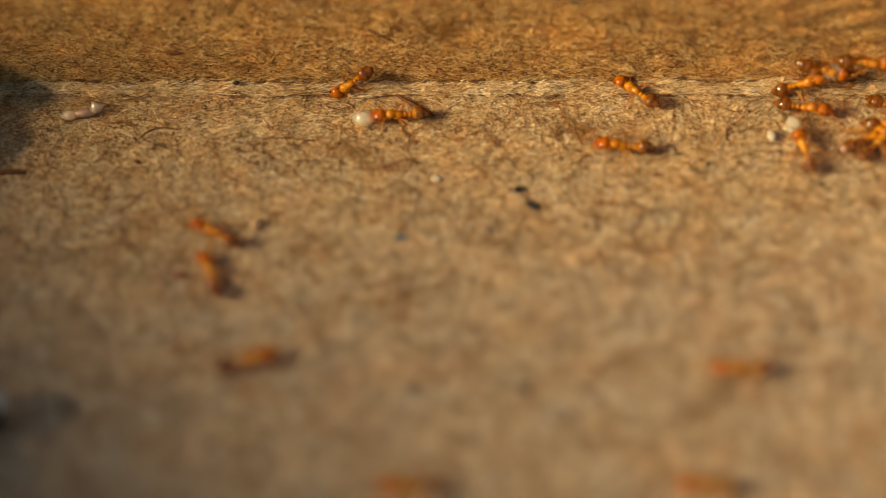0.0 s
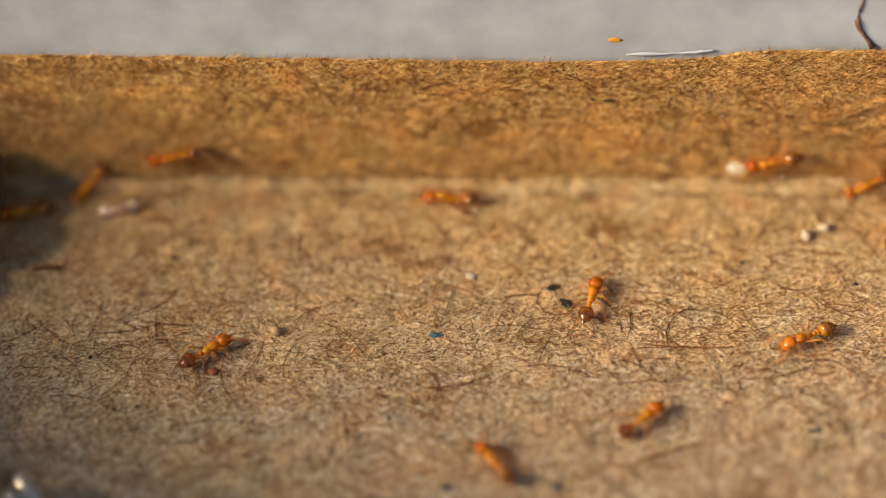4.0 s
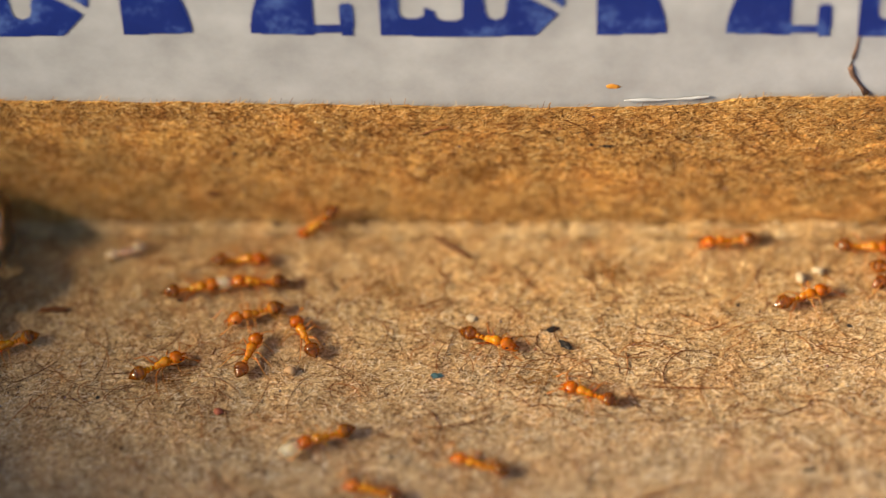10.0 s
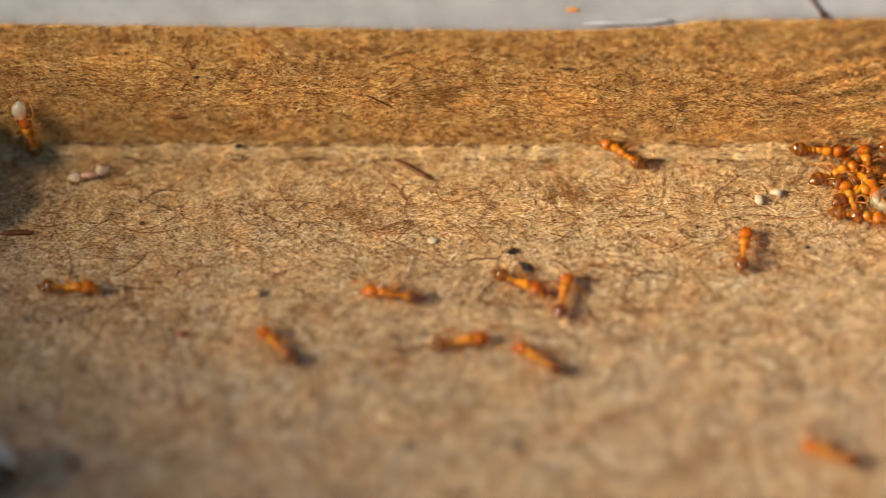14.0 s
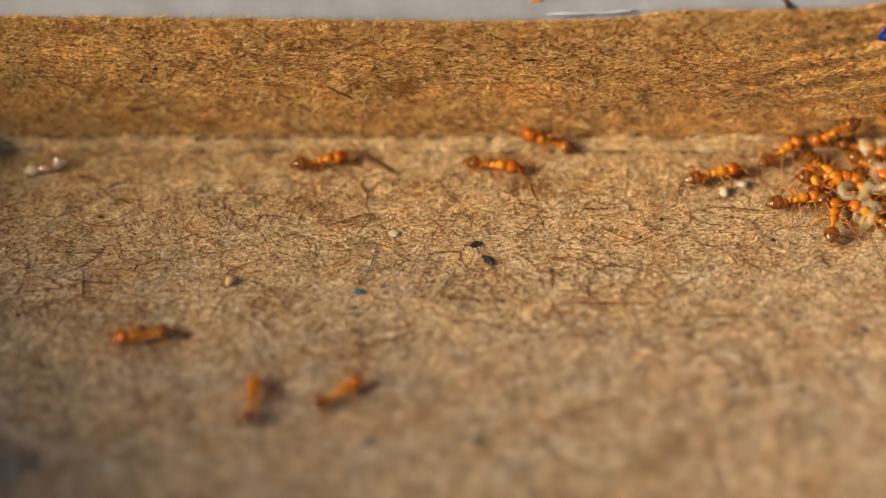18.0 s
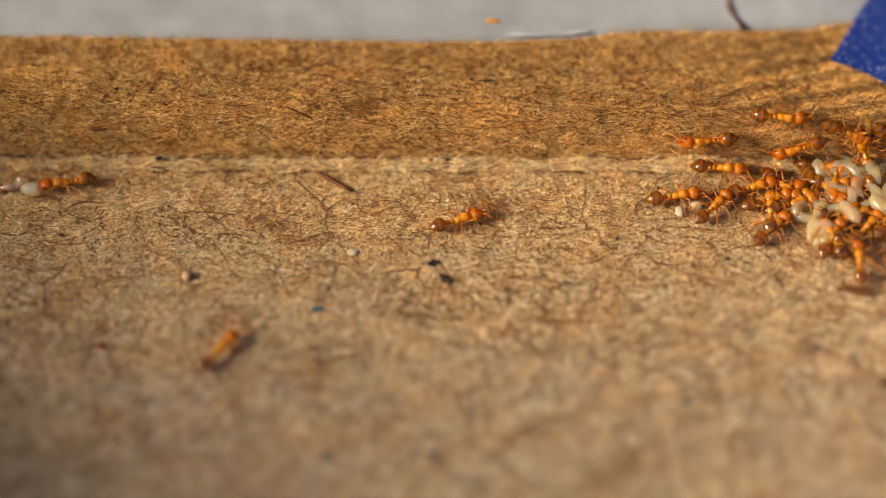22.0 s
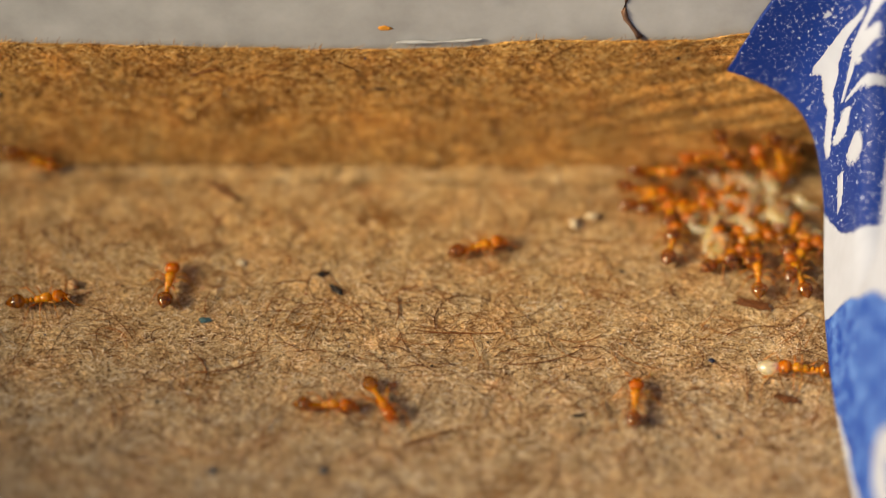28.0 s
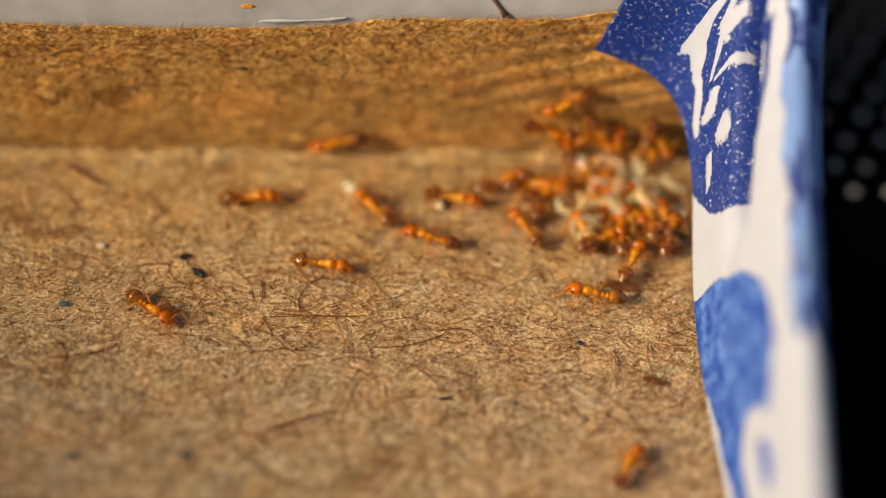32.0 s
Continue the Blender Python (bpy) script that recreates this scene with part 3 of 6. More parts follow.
def print_of(s, u):
    """Which printed area a spot of the flap belongs to: 0 bare paper, 1 crown and dent stripe, 2 tongue, 3 deep and 4
    faint side print with painted sheen.
    """
    n, w = 0.009 * noise.noise(Vector((s * 14, u * 14, 0))), 0.012 * noise.noise(Vector((s * 14, u * 14, 5)))
    dent = 0.4 < s < 1.1 and valley_depth(s, u) > 0.9 + 0.5 * noise.noise(Vector((s * 8, u * 8, 1)))
    high, u = flap_rise(u), 0.68 * u + 0.25 * max(0.0, u - 0.7)
    s, u = s + w, u + n
    s -= min(1.0, s / 0.6) * 0.039 * (high - 2.4 * math.sin(min(u / 0.38, 1.0) * math.pi / 2) + 30 * max(0.0, u - 0.45) ** 2.2)
    # cobalt is also laid along the dent so that it reads dark
    if dent and s < 0.95:
        return 1
    if in_shape(s, u, CROWN):
        return 0 if in_shape(s, u, STROKE) or in_shape(s, u, STREAK) or on_mark(s + 0.045 * noise.noise(Vector((s * 9, u * 12, 2))), u + 0.03 * noise.noise(Vector((s * 9, u * 12, 6))), MARKS, 0.3) else 1
    ring = ((s - 1.82) / 0.16) ** 2 + ((u - 0.16) / 0.085) ** 2
    if ring < 1:
        return 2 if ring < 0.22 and u > 0.15 else 0
    if in_shape(s, u, TONGUE):
        return 2
    # blue band along the falling side; its pale middle paints in the sky's sheen
    patch = noise.noise(Vector((s * 7, u * 9, 3))) + 0.5 * noise.noise(Vector((s * 19, u * 23, 9)))
    if u > 0.41 + 0.04 * patch and s < 1.55 + 0.05 * patch:
        if s < 0.88 + 0.1 * patch:
            return 3 if patch > -0.15 else 4
        return 4 if s < 1.08 + 0.06 * patch or patch < 0.05 else 3
    return 0


fv = [flap_point(2.64 * i / FLAP_S, j / FLAP_U) for i in range(FLAP_S + 1) for j in range(FLAP_U + 1)]
cells = {k: [] for k in range(5)}
for i in range(FLAP_S):
    for j in range(FLAP_U):
        a = i * (FLAP_U + 1) + j
        cells[print_of(2.64 * (i + 0.5) / FLAP_S, (j + 0.5) / FLAP_U)].append((a, a + FLAP_U + 1, a + FLAP_U + 2, a + 1))
flap = tagged(new("printed_flap"), "curled white carton flap printed in cobalt blue", "carton flap")
for k, (name, mat, label) in enumerate((("paper_sheet", FLAP_PAPER, "bare white paper of the flap"), ("crown_print", COBALT, "cobalt print with white strokes"), ("tongue_print", WORN_COBALT, "cobalt tongue-shaped print"), ("side_print", COBALT, "cobalt patches on the falling side"), ("faint_print", FAINT_BLUE, "pale blue print and painted sheen on the falling side"))):
    used = sorted({q for c in cells[k] for q in c})
    spot = {q: n for n, q in enumerate(used)}
    ob = new(name, array_mesh(name, [fv[q] for q in used], [[spot[q] for q in c] for c in cells[k]], [mat, CORE]))
    ob.parent, ob["label"] = flap, label
    md = ob.modifiers.new("thick", "SOLIDIFY")
    md.thickness, md.offset = 0.0003, -1
    if k == 0:
        md.material_offset_rim = 1

# unseen board added at the west; its stepped top shapes shade on the floor
bm = bmesh.new()
prof = [(6, -3.5), (6, 23.5), (-1, 22.5), (-5, 20.0), (-10, 19.4), (-14, 18.9), (-18, 19.4), (-22, 21.5), (-26, 23.2), (-30, 24.8), (-34, 27.5), (-56, 28.5), (-56, -3.5)]
ends = [[bm.verts.new((X0 - d, y, z)) for y, z in prof] for d in (0.02, 1.2)]
bm.faces.new(ends[0])
bm.faces.new(ends[1][::-1])
for k in range(len(prof)):
    j = (k + 1) % len(prof)
    bm.faces.new((ends[0][j], ends[0][k], ends[1][k], ends[1][j]))
bmesh.ops.recalc_face_normals(bm, faces=list(bm.faces))
thing("wall_west", bm, CORE, "brown cardboard screen added out of view to shade the floor", "cardboard", kind="structure", smooth=False)

# ---- black studded mat under everything ----
bm = bmesh.new()
bmesh.ops.create_grid(bm, x_segments=8, y_segments=8, size=450.0, matrix=Matrix.Translation((0, 0, -3.75)))
thing("ground", bm, MAT_BLACK, "black rubber mat with rows of small studs", "mat", kind="structure", smooth=False)
sv, sf = [], []
for i in range(26):
    for j in range(20):
        cx, cy, r = 24.6 + 1.55 * i + (0.78 if j % 2 else 0) + 0.12 * math.sin(i * 3.1 + j * 1.7), 1.9 + 1.45 * j + 0.1 * math.sin(i * 1.3 + j), 0.27
        b0 = len(sv)
        for k in range(8):
            sv.append((cx + r * math.cos(k * math.pi / 4), cy + 0.65 * r * math.sin(k * math.pi / 4), -3.80))
        for k in range(8):
            sv.append((cx + 0.6 * r * math.cos(k * math.pi / 4), cy + 0.4 * r * math.sin(k * math.pi / 4), -3.50))
        for k in range(8):
            sf.append((b0 + k, b0 + (k + 1) % 8, b0 + 8 + (k + 1) % 8, b0 + 8 + k))
        sf.append((b0 + 8, b0 + 9, b0 + 10, b0 + 11))
        sf.append((b0 + 11, b0 + 12, b0 + 13, b0 + 14))
        sf.append((b0 + 8, b0 + 11, b0 + 14, b0 + 15))
tagged(new("mat_studs", array_mesh("mat_studs", sv, sf, MAT_DOT)), "small dull studs on a black mat", "mat studs", kind="stuff")


# ---- loose fibres of the board surface ----
def fibres(name, count, lengths, radius, mat, where, label, seed, curl=0.5, spread=0.9, S=3):
    """Bent three-sided hairs lying on a panel; where(u) gives the foot, the along and the up direction."""
    rng = np.random.default_rng(seed)
    pos, along, side, up = where(rng, count)
    L = rng.uniform(lengths[0], lengths[1], count) * rng.uniform(0.5, 1.0, count)
    R = rng.uniform(radius[0], radius[1], count)
    ang = rng.normal(0, 1.0, count) * spread
    bend = rng.normal(0, curl, count)
    lift = rng.uniform(0.3, 1.0, count)
    arch = rng.uniform(-0.02, 0.08, count)
    verts = np.zeros((count, S, 3, 3))
    p = pos.copy()
    for s in range(S):
        a = ang + bend * (2 * s / (S - 1) - 1)
        d = along * np.cos(a)[:, None] + side * np.sin(a)[:, None]
        n = side * np.cos(a)[:, None] - along * np.sin(a)[:, None]
        h = R * lift + arch * math.sin(math.pi * s / (S - 1)) * L
        c = p + up * h[:, None]
        taper = 0.55 if s in (0, S - 1) else 1.0
        for k in range(3):
            w = 2 * math.pi * k / 3 + 0.5
            verts[:, s, k] = c + (n * math.cos(w) + up * math.sin(w)) * (R * taper)[:, None]
        p = p + d * (L / (S - 1))[:, None]
    base = (np.arange(count) * S * 3)[:, None]
    quads = np.array([(s * 3 + k, s * 3 + (k + 1) % 3, s * 3 + 3 + (k + 1) % 3, s * 3 + 3 + k) for s in range(S - 1) for k in range(3)])
    faces = (base[:, :, None] + quads[None]).reshape(-1, 4)
    return tagged(new(name, array_mesh(name, verts.reshape(-1, 3), faces, mat)), label, "fibres", kind="stuff")


def on_floor(x0, x1, y0, y1, z=-0.02):
    def where(rng, n):
        pos = np.stack([rng.uniform(x0, x1, n), rng.uniform(y0, y1, n), np.full(n, z)], 1)
        return pos, np.tile([1.0, 0, 0], (n, 1)), np.tile([0, 1.0, 0], (n, 1)), np.tile([0, 0, 1.0], (n, 1))
    return where


EDGE_X = np.linspace(X0, X1, 400)
EDGE_Z = np.array([top_edge(q) for q in EDGE_X])


def on_wall(x0, x1, z0, below, y=0.02):
    def where(rng, n):
        x = rng.uniform(x0, x1, n)
        z = z0 + (np.interp(x, EDGE_X, EDGE_Z) - below - z0) * rng.uniform(0, 1, n)
        pos = np.stack([x, y - np.array([wall_crease(p, q) for p, q in zip(x, z)]), z], 1)
        return pos, np.tile([1.0, 0, 0], (n, 1)), np.tile([0, 0, 1.0], (n, 1)), np.tile([0, -1.0, 0], (n, 1))
    return where


def fold_spots(x, k, out):
    """Places on the fold's crumpled skin, k running from its foot to its top."""
    pos = np.array([crease_at(p, q) for p, q in zip(x, k)]) + np.array([0, -0.69, 0.72]) * out
    n = len(x)
    return pos, np.tile([1.0, 0, 0], (n, 1)), np.tile([0, 0.72, 0.69], (n, 1)), np.tile([0, -0.69, 0.72], (n, 1))


def on_line(level, wander, clump):
    """Spots along one torn line of the fold, dense in some stretches and missing in others."""
    def where(rng, n):
        x = rng.uniform(-30, 22, n * 6)
        keep = np.array([noise.noise(Vector((q * 0.35, clump, 2))) + 0.6 * noise.noise(Vector((q * 1.3, clump, 7))) for q in x])
        x = x[np.argsort(-keep - rng.uniform(0, 1.0, n * 6))[:n]]
        off = np.array([wander * noise.noise(Vector((q * 0.7, clump, 4))) for q in x]) + rng.normal(0, 0.04, n)
        return fold_spots(x, np.clip(level + off, -0.05, 1.05), 0.0)
    return where


def on_fold(rng, n):
    return fold_spots(rng.uniform(-30, 22, n), rng.uniform(0.0, 1.0, n), 0.004)


fibres("floor_fibres", 140000, (0.14, 0.62), (0.007, 0.016), FIBRES, on_floor(-29, 23, -24, -0.5), "fine straw and brown paper fibres matted on cardboard", 11, 0.25)
fibres("dark_floor_fibres", 5600, (0.3, 1.5), (0.006, 0.013), RUSTY_FIBRES, on_floor(-29, 22, -24, -0.6, 0.005), "short dark brown hairs on the cardboard", 12, 0.45, 0.9, 4)
fibres("long_floor_fibres", 1000, (1.2, 3.6), (0.012, 0.022), RUSTY_FIBRES, on_floor(-29, 22, -24, -0.6, 0.012), "long dark brown hairs on the cardboard", 16, 0.85, 0.9, 7)
fibres("wall_fibres", 86000, (0.14, 0.60), (0.007, 0.015), WALL_FIBRES, on_wall(-29, 22, 0.4, 0.16), "fine golden and brown paper fibres matted on cardboard", 13, 0.2, 0.75)
fibres("dark_wall_fibres", 1900, (0.35, 1.5), (0.007, 0.014), RUSTY_FIBRES, on_wall(-29, 21, 0.5, 0.5, -0.005), "dark brown hairs on the cardboard", 14, 0.4, 0.6, 4)
fibres("fold_cracks", 1500, (0.15, 0.6), (0.006, 0.017), CRACKED, on_line(0.97, 0.10, 3), "broken dark cracks along the top of the fold", 17, 0.08, 0.07)
fibres("fold_cracks", 1500, (0.15, 0.6), (0.006, 0.017), CRACKED, on_line(0.05, 0.14, 11), "broken dark cracks along the foot of the fold", 18, 0.08, 0.07)
fibres("fold_cracks", 220, (0.12, 0.5), (0.005, 0.014), CRACKED, on_line(0.5, 0.3, 19), "fine dark cracks in the fold", 19, 0.1, 0.1)
fibres("fold_fibres", 6500, (0.25, 0.9), (0.006, 0.012), FIBRES, on_fold, "torn fibres along the fold", 15, 0.2, 0.35)


# ---- chips, specks and husks lying on the floor ----
def chip(name, centre, radii, mat, label, seed, turn=0.0, rough=0.25, category="speck", group=""):
    return thing(name, lump(centre, radii, seed, rough, turn, 2), mat, label, category, group, smooth=rough <= 0.3)


chip("black_chip", (2.34, -6.42, 0.05), (0.31, 0.13, 0.08), BLACK_CHIP, "angular black chip lying on the cardboard", 1, -40, 0.75, group="black chips")
chip("black_chip", (1.80, -5.58, 0.03), (0.22, 0.09, 0.05), BLACK_CHIP, "thin black chip lying on the cardboard", 2, 20, 0.9, group="black chips")
chip("teal_speck", (-2.72, -8.07, 0.04), (0.23, 0.15, 0.05), TEAL_CHIP, "teal paint speck pressed into the cardboard", 3, 10, 0.4)
chip("red_speck", (-11.18, -10.0, 0.06), (0.20, 0.17, 0.10), RED_CHIP, "small brick-red crumb on the cardboard", 4)
chip("dark_dot", (-13.26, -4.12, 0.03), (0.12, 0.09, 0.05), BLACK_CHIP, "tiny black dot on the cardboard", 5)
chip("blue_speck", (16.86, -9.9, 0.03), (0.14, 0.11, 0.05), BLUE_CHIP, "tiny dark blue speck on the cardboard", 6)
chip("ink_dash", (11.67, -12.69, 0.03), (0.28, 0.08, 0.05), BLACK_CHIP, "short brown-black dash-shaped chip on the cardboard", 7, 6)
chip("grey_dot", (-2.03, -15.54, 0.03), (0.2, 0.2, 0.05), GREY_CHIP, "round grey spot on the cardboard", 8, group="grey dots")
chip("grey_dot", (2.07, -15.46, 0.03), (0.2, 0.2, 0.05), GREY_CHIP, "round grey spot on the cardboard", 9, group="grey dots")
chip("bark_sliver", (-18.28, -4.72, 0.09), (0.74, 0.13, 0.10), BROWN_CHIP, "dark brown glossy sliver lying on the cardboard", 10, 2, 0.2)
chip("splinter", (-2.42, -1.1, 0.09), (1.0, 0.09, 0.08), BROWN_CHIP, "thin dark brown splinter beside the fold", 11, -36, 0.25)
chip("bark_flake", (18.6, -7.0, 0.09), (0.70, 0.20, 0.10), BROWN_CHIP, "dark ragged flake under the ant cluster", 12, -14, 0.5)
chip("bark_flake", (19.55, -11.8, 0.06), (0.42, 0.16, 0.07), BROWN_CHIP, "small reddish-brown flake near the flap", 13, -20, 0.6)
chip("pale_crumb", (11.76, -2.8, 0.14), (0.20, 0.26, 0.15), PALE_CHIP, "pale crumb lying near the fold", 14, 10, 0.3, group="pale crumbs")
chip("pale_crumb", (12.49, -2.4, 0.12), (0.26, 0.16, 0.13), PALE_CHIP, "pale crumb lying near the fold", 15, 0, 0.3, group="pale crumbs")
chip("pale_crumb", (-1.43, -5.0, 0.04), (0.22, 0.18, 0.05), PALE_CHIP, "faint whitish spot on the cardboard", 16, 0, 0.3, group="pale crumbs")
chip("wall_dash", (3.95, 0.0, 4.78), (0.34, 0.05, 0.05), BLACK_CHIP, "short black dash on the upright panel", 17)
chip("wall_dash", (3.3, 0.0, 4.86), (0.11, 0.04, 0.06), BLACK_CHIP, "tiny black dot on the upright panel", 18)
chip("wall_dot", (-11.0, 0.0, 4.3), (0.11, 0.04, 0.09), BLACK_CHIP, "tiny black dot on the upright panel", 19)
chip("wall_sliver", (-12.0, -0.02, 1.98), (0.42, 0.06, 0.10), BROWN_CHIP, "rust-brown sliver stuck to the upright panel", 20)
chip("fold_speck", (-9.6, -0.25, 0.5), (0.14, 0.08, 0.07), BLACK_CHIP, "black speck in the fold", 21)
for k, (cx, cy, cz, a, b) in enumerate(((15.6, -0.0, 6.6, 0.09, 0.06), (14.3, -12.9, 0.02, 0.09, 0.07), (16.9, -13.7, 0.02, 0.11, 0.08), (-16.0, -9.3, 0.02, 0.09, 0.08), (9.2, -4.2, 0.02, 0.08, 0.07), (-4.3, -12.2, 0.02, 0.08, 0.07), (6.1, -10.3, 0.02, 0.07, 0.06), (-14.8, -11.9, 0.02, 0.08, 0.06), (13.6, -5.3, 0.02, 0.12, 0.07))):
    chip("dark_fleck", (cx, cy, cz), (a, 0.05 if cz > 1 else b, b if cz > 1 else 0.04), BLACK_CHIP, "tiny dark fleck in the cardboard surface", 30 + k, 20 * k, 0.4, group="dark flecks")


# tiny coloured paper flecks pressed into the board
FLECKS = fibre_material("flecks", [(0.0, (0.02, 0.018, 0.02)), (0.3, (0.07, 0.05, 0.04)), (0.5, (0.10, 0.11, 0.20)), (0.65, (0.36, 0.13, 0.12)), (0.8, (0.55, 0.40, 0.22)), (1.0, (0.62, 0.56, 0.48))])
rng_f = random.Random(77)
kv, kf = [], []
for n in range(420):
    on_back = n % 3 == 0
    a, b = rng_f.uniform(-24, 21), rng_f.uniform(0.7, 6.6) if on_back else rng_f.uniform(-20, -0.8)
    r, q, h = rng_f.uniform(0.03, 0.085), rng_f.uniform(0.02, 0.06), rng_f.uniform(0.01, 0.025)
    w = rng_f.uniform(0, math.pi)
    b0 = len(kv)
    for dx, dy, dz in ((r, 0, 0), (0, q, 0), (-r, 0, 0), (0, -q, 0), (0, 0, h), (0, 0, -h)):
        e, g_ = dx * math.cos(w) - dy * math.sin(w), dx * math.sin(w) + dy * math.cos(w)
        kv.append((a + e, -0.012 - dz, b + g_) if on_back else (a + e, b + g_, 0.008 + dz))
    for k in range(4):
        kf.append((b0 + k, b0 + (k + 1) % 4, b0 + 4))
        kf.append((b0 + (k + 1) % 4, b0 + k, b0 + 5))
tagged(new("paper_flecks", array_mesh("paper_flecks", kv, kf, FLECKS, False)), "tiny coloured flecks pressed into brown cardboard", "flecks", kind="stuff")


def stain(cx, cy, w, h, n, seed, wall=False):
    """A brownish tangle of short fibres."""
    def where(rng, count):
        a, b = rng.normal(0, w / 2, count), rng.normal(0, h / 2, count)
        if wall:
            pos = np.stack([cx + a, np.full(count, -0.02), cy + b], 1)
            return pos, np.tile([1.0, 0, 0], (count, 1)), np.tile([0, 0, 1.0], (count, 1)), np.tile([0, -1.0, 0], (count, 1))
        pos = np.stack([cx + a, cy + b, np.zeros(count)], 1)
        return pos, np.tile([1.0, 0, 0], (count, 1)), np.tile([0, 1.0, 0], (count, 1)), np.tile([0, 0, 1.0], (count, 1))
    fibres("stain_fibres", n, (0.3, 1.1), (0.010, 0.020), STAIN, where, "brownish tangle of fibres staining the cardboard", seed, 0.9)


stain(3.95, -2.2, 1.0, 0.8, 75, 41)
stain(-5.1, -3.4, 1.5, 0.7, 60, 42)
stain(-1.38, 3.35, 0.8, 0.4, 80, 43, True)
stain(9.0, -16.0, 1.2, 0.7, 60, 44)
stain(1.38, -8.1, 1.1, 0.9, 45, 45)
stain(-13.35, -8.5, 1.4, 1.0, 45, 46)
stain(-2.73, -11.2, 0.8, 0.8, 30, 47)


def strand(x0, y0, x1, y1, bow, r, seed, wall=False, mat=None):
    """A single bowed hair between two ends, lying on the floor or clinging to the back panel."""
    bm = bmesh.new()
    far = math.hypot(x1 - x0, y1 - y0)
    nx, ny = -(y1 - y0) / far, (x1 - x0) / far
    pts, n = [], 9
    for i in range(n):
        k = i / (n - 1)
        off = bow * 4 * k * (1 - k) + 0.05 * noise.noise(Vector((k * 3.1, seed, 1)))
        a, b = x0 + (x1 - x0) * k + nx * off, y0 + (y1 - y0) * k + ny * off
        lift = 0.045 + 0.03 * noise.noise(Vector((k * 4.3, seed, 7)))
        pts.append((a, -lift, b) if wall else (a, b, lift))
    r *= 1.3
    tube(bm, pts, [r * 0.5] + [r] * (n - 2) + [r * 0.4], 5)
    where = "clinging to the upright cardboard panel" if wall else "lying on the cardboard"
    thing("long_fibre", bm, mat or LONG_HAIR, f"single {'dark' if mat else 'reddish-brown'} hair {where}", "fibre", "long hairs")


# ends and bow of the hairs that stand out
for k, (x0, y0, x1, y1, bow, r) in enumerate((
        (5.27, -8.44, 8.71, -8.58, -0.13, 0.016), (8.67, -10.11, 11.89, -9.35, -0.35, 0.017), (-3.13, -10.70, -0.44, -10.03, -0.24, 0.019),
        (-2.73, -11.62, -3.03, -9.77, -0.34, 0.019), (0.70, -9.65, 2.27, -9.66, 0.09, 0.012), (3.13, -9.83, 4.27, -10.10, -0.08, 0.013),
        (4.70, -8.03, 4.67, -6.69, -0.13, 0.020), (4.83, -7.05, 5.6, -6.72, 0.05, 0.014), (-0.18, -6.17, 1.20, -5.96, 0.08, 0.017),
        (-0.94, -7.60, 0.94, -7.59, 0.04, 0.011), (2.96, -7.08, 3.19, -8.32, 0.34, 0.015), (8.47, -9.80, 9.26, -9.42, 0.07, 0.016),
        (4.85, -5.81, 6.73, -6.06, 0.10, 0.012), (6.33, -9.72, 6.84, -8.93, -0.04, 0.011), (-13.30, -2.89, -11.76, -2.42, 0.37, 0.018),
        (-6.93, -3.49, -6.34, -2.97, 0.22, 0.018), (-14.24, -7.07, -12.86, -5.76, -0.14, 0.016), (-11.68, -7.06, -11.54, -6.66, 0.0, 0.026),
        (19.79, -8.20, 21.20, -7.02, 0.08, 0.014), (4.75, -8.76, 7.86, -8.65, 0.10, 0.011))):
    strand(x0, y0, x1, y1, bow, r, k)
strand(4.90, -14.33, 6.92, -13.51, 0.0, 0.034, 30, mat=DARK_FIBRES)
for k, (x0, z0, x1, z1, bow, r) in enumerate(((-4.25, 3.32, -3.17, 2.62, 0.01, 0.022), (-3.56, 5.40, -2.30, 5.87, 0.04, 0.024), (-11.36, 5.31, -11.20, 4.68, 0.11, 0.018), (2.2, 6.3, 3.3, 5.6, 0.03, 0.014))):
    strand(x0, z0, x1, z1, bow, r, 40 + k, True)

# withered husk beside the fold
husk = tagged(new("larva_husk"), "shrivelled pinkish husk with pale ends near the fold", "husk")
husk.location = (-15.6 * MM, -1.62 * MM, 0)
part("shell", lump((0, 0, 0.2), (0.42, 0.2, 0.2), 51, 0.5, 14), HUSK, husk)
part("pale_end", lump((0.45, 0.22, 0.28), (0.30, 0.24, 0.27), 52, 0.45), WITHERED, husk, "pale swollen end")
part("pale_end", lump((-0.58, -0.10, 0.2), (0.34, 0.22, 0.19), 53, 0.4), WITHERED, husk, "pale flattened end")
part("stub", tube(bmesh.new(), [(0.1, 0.1, 0.15), (0.12, 0.35, 0.3), (0.2, 0.5, 0.1)], [0.05, 0.04, 0.02]), HUSK, husk)
part("stub", tube(bmesh.new(), [(0.3, 0.25, 0.2), (0.38, 0.46, 0.36), (0.5, 0.5, 0.3)], [0.07, 0.06, 0.03]), BROWN_CHIP, husk, "dark shrivelled stub")


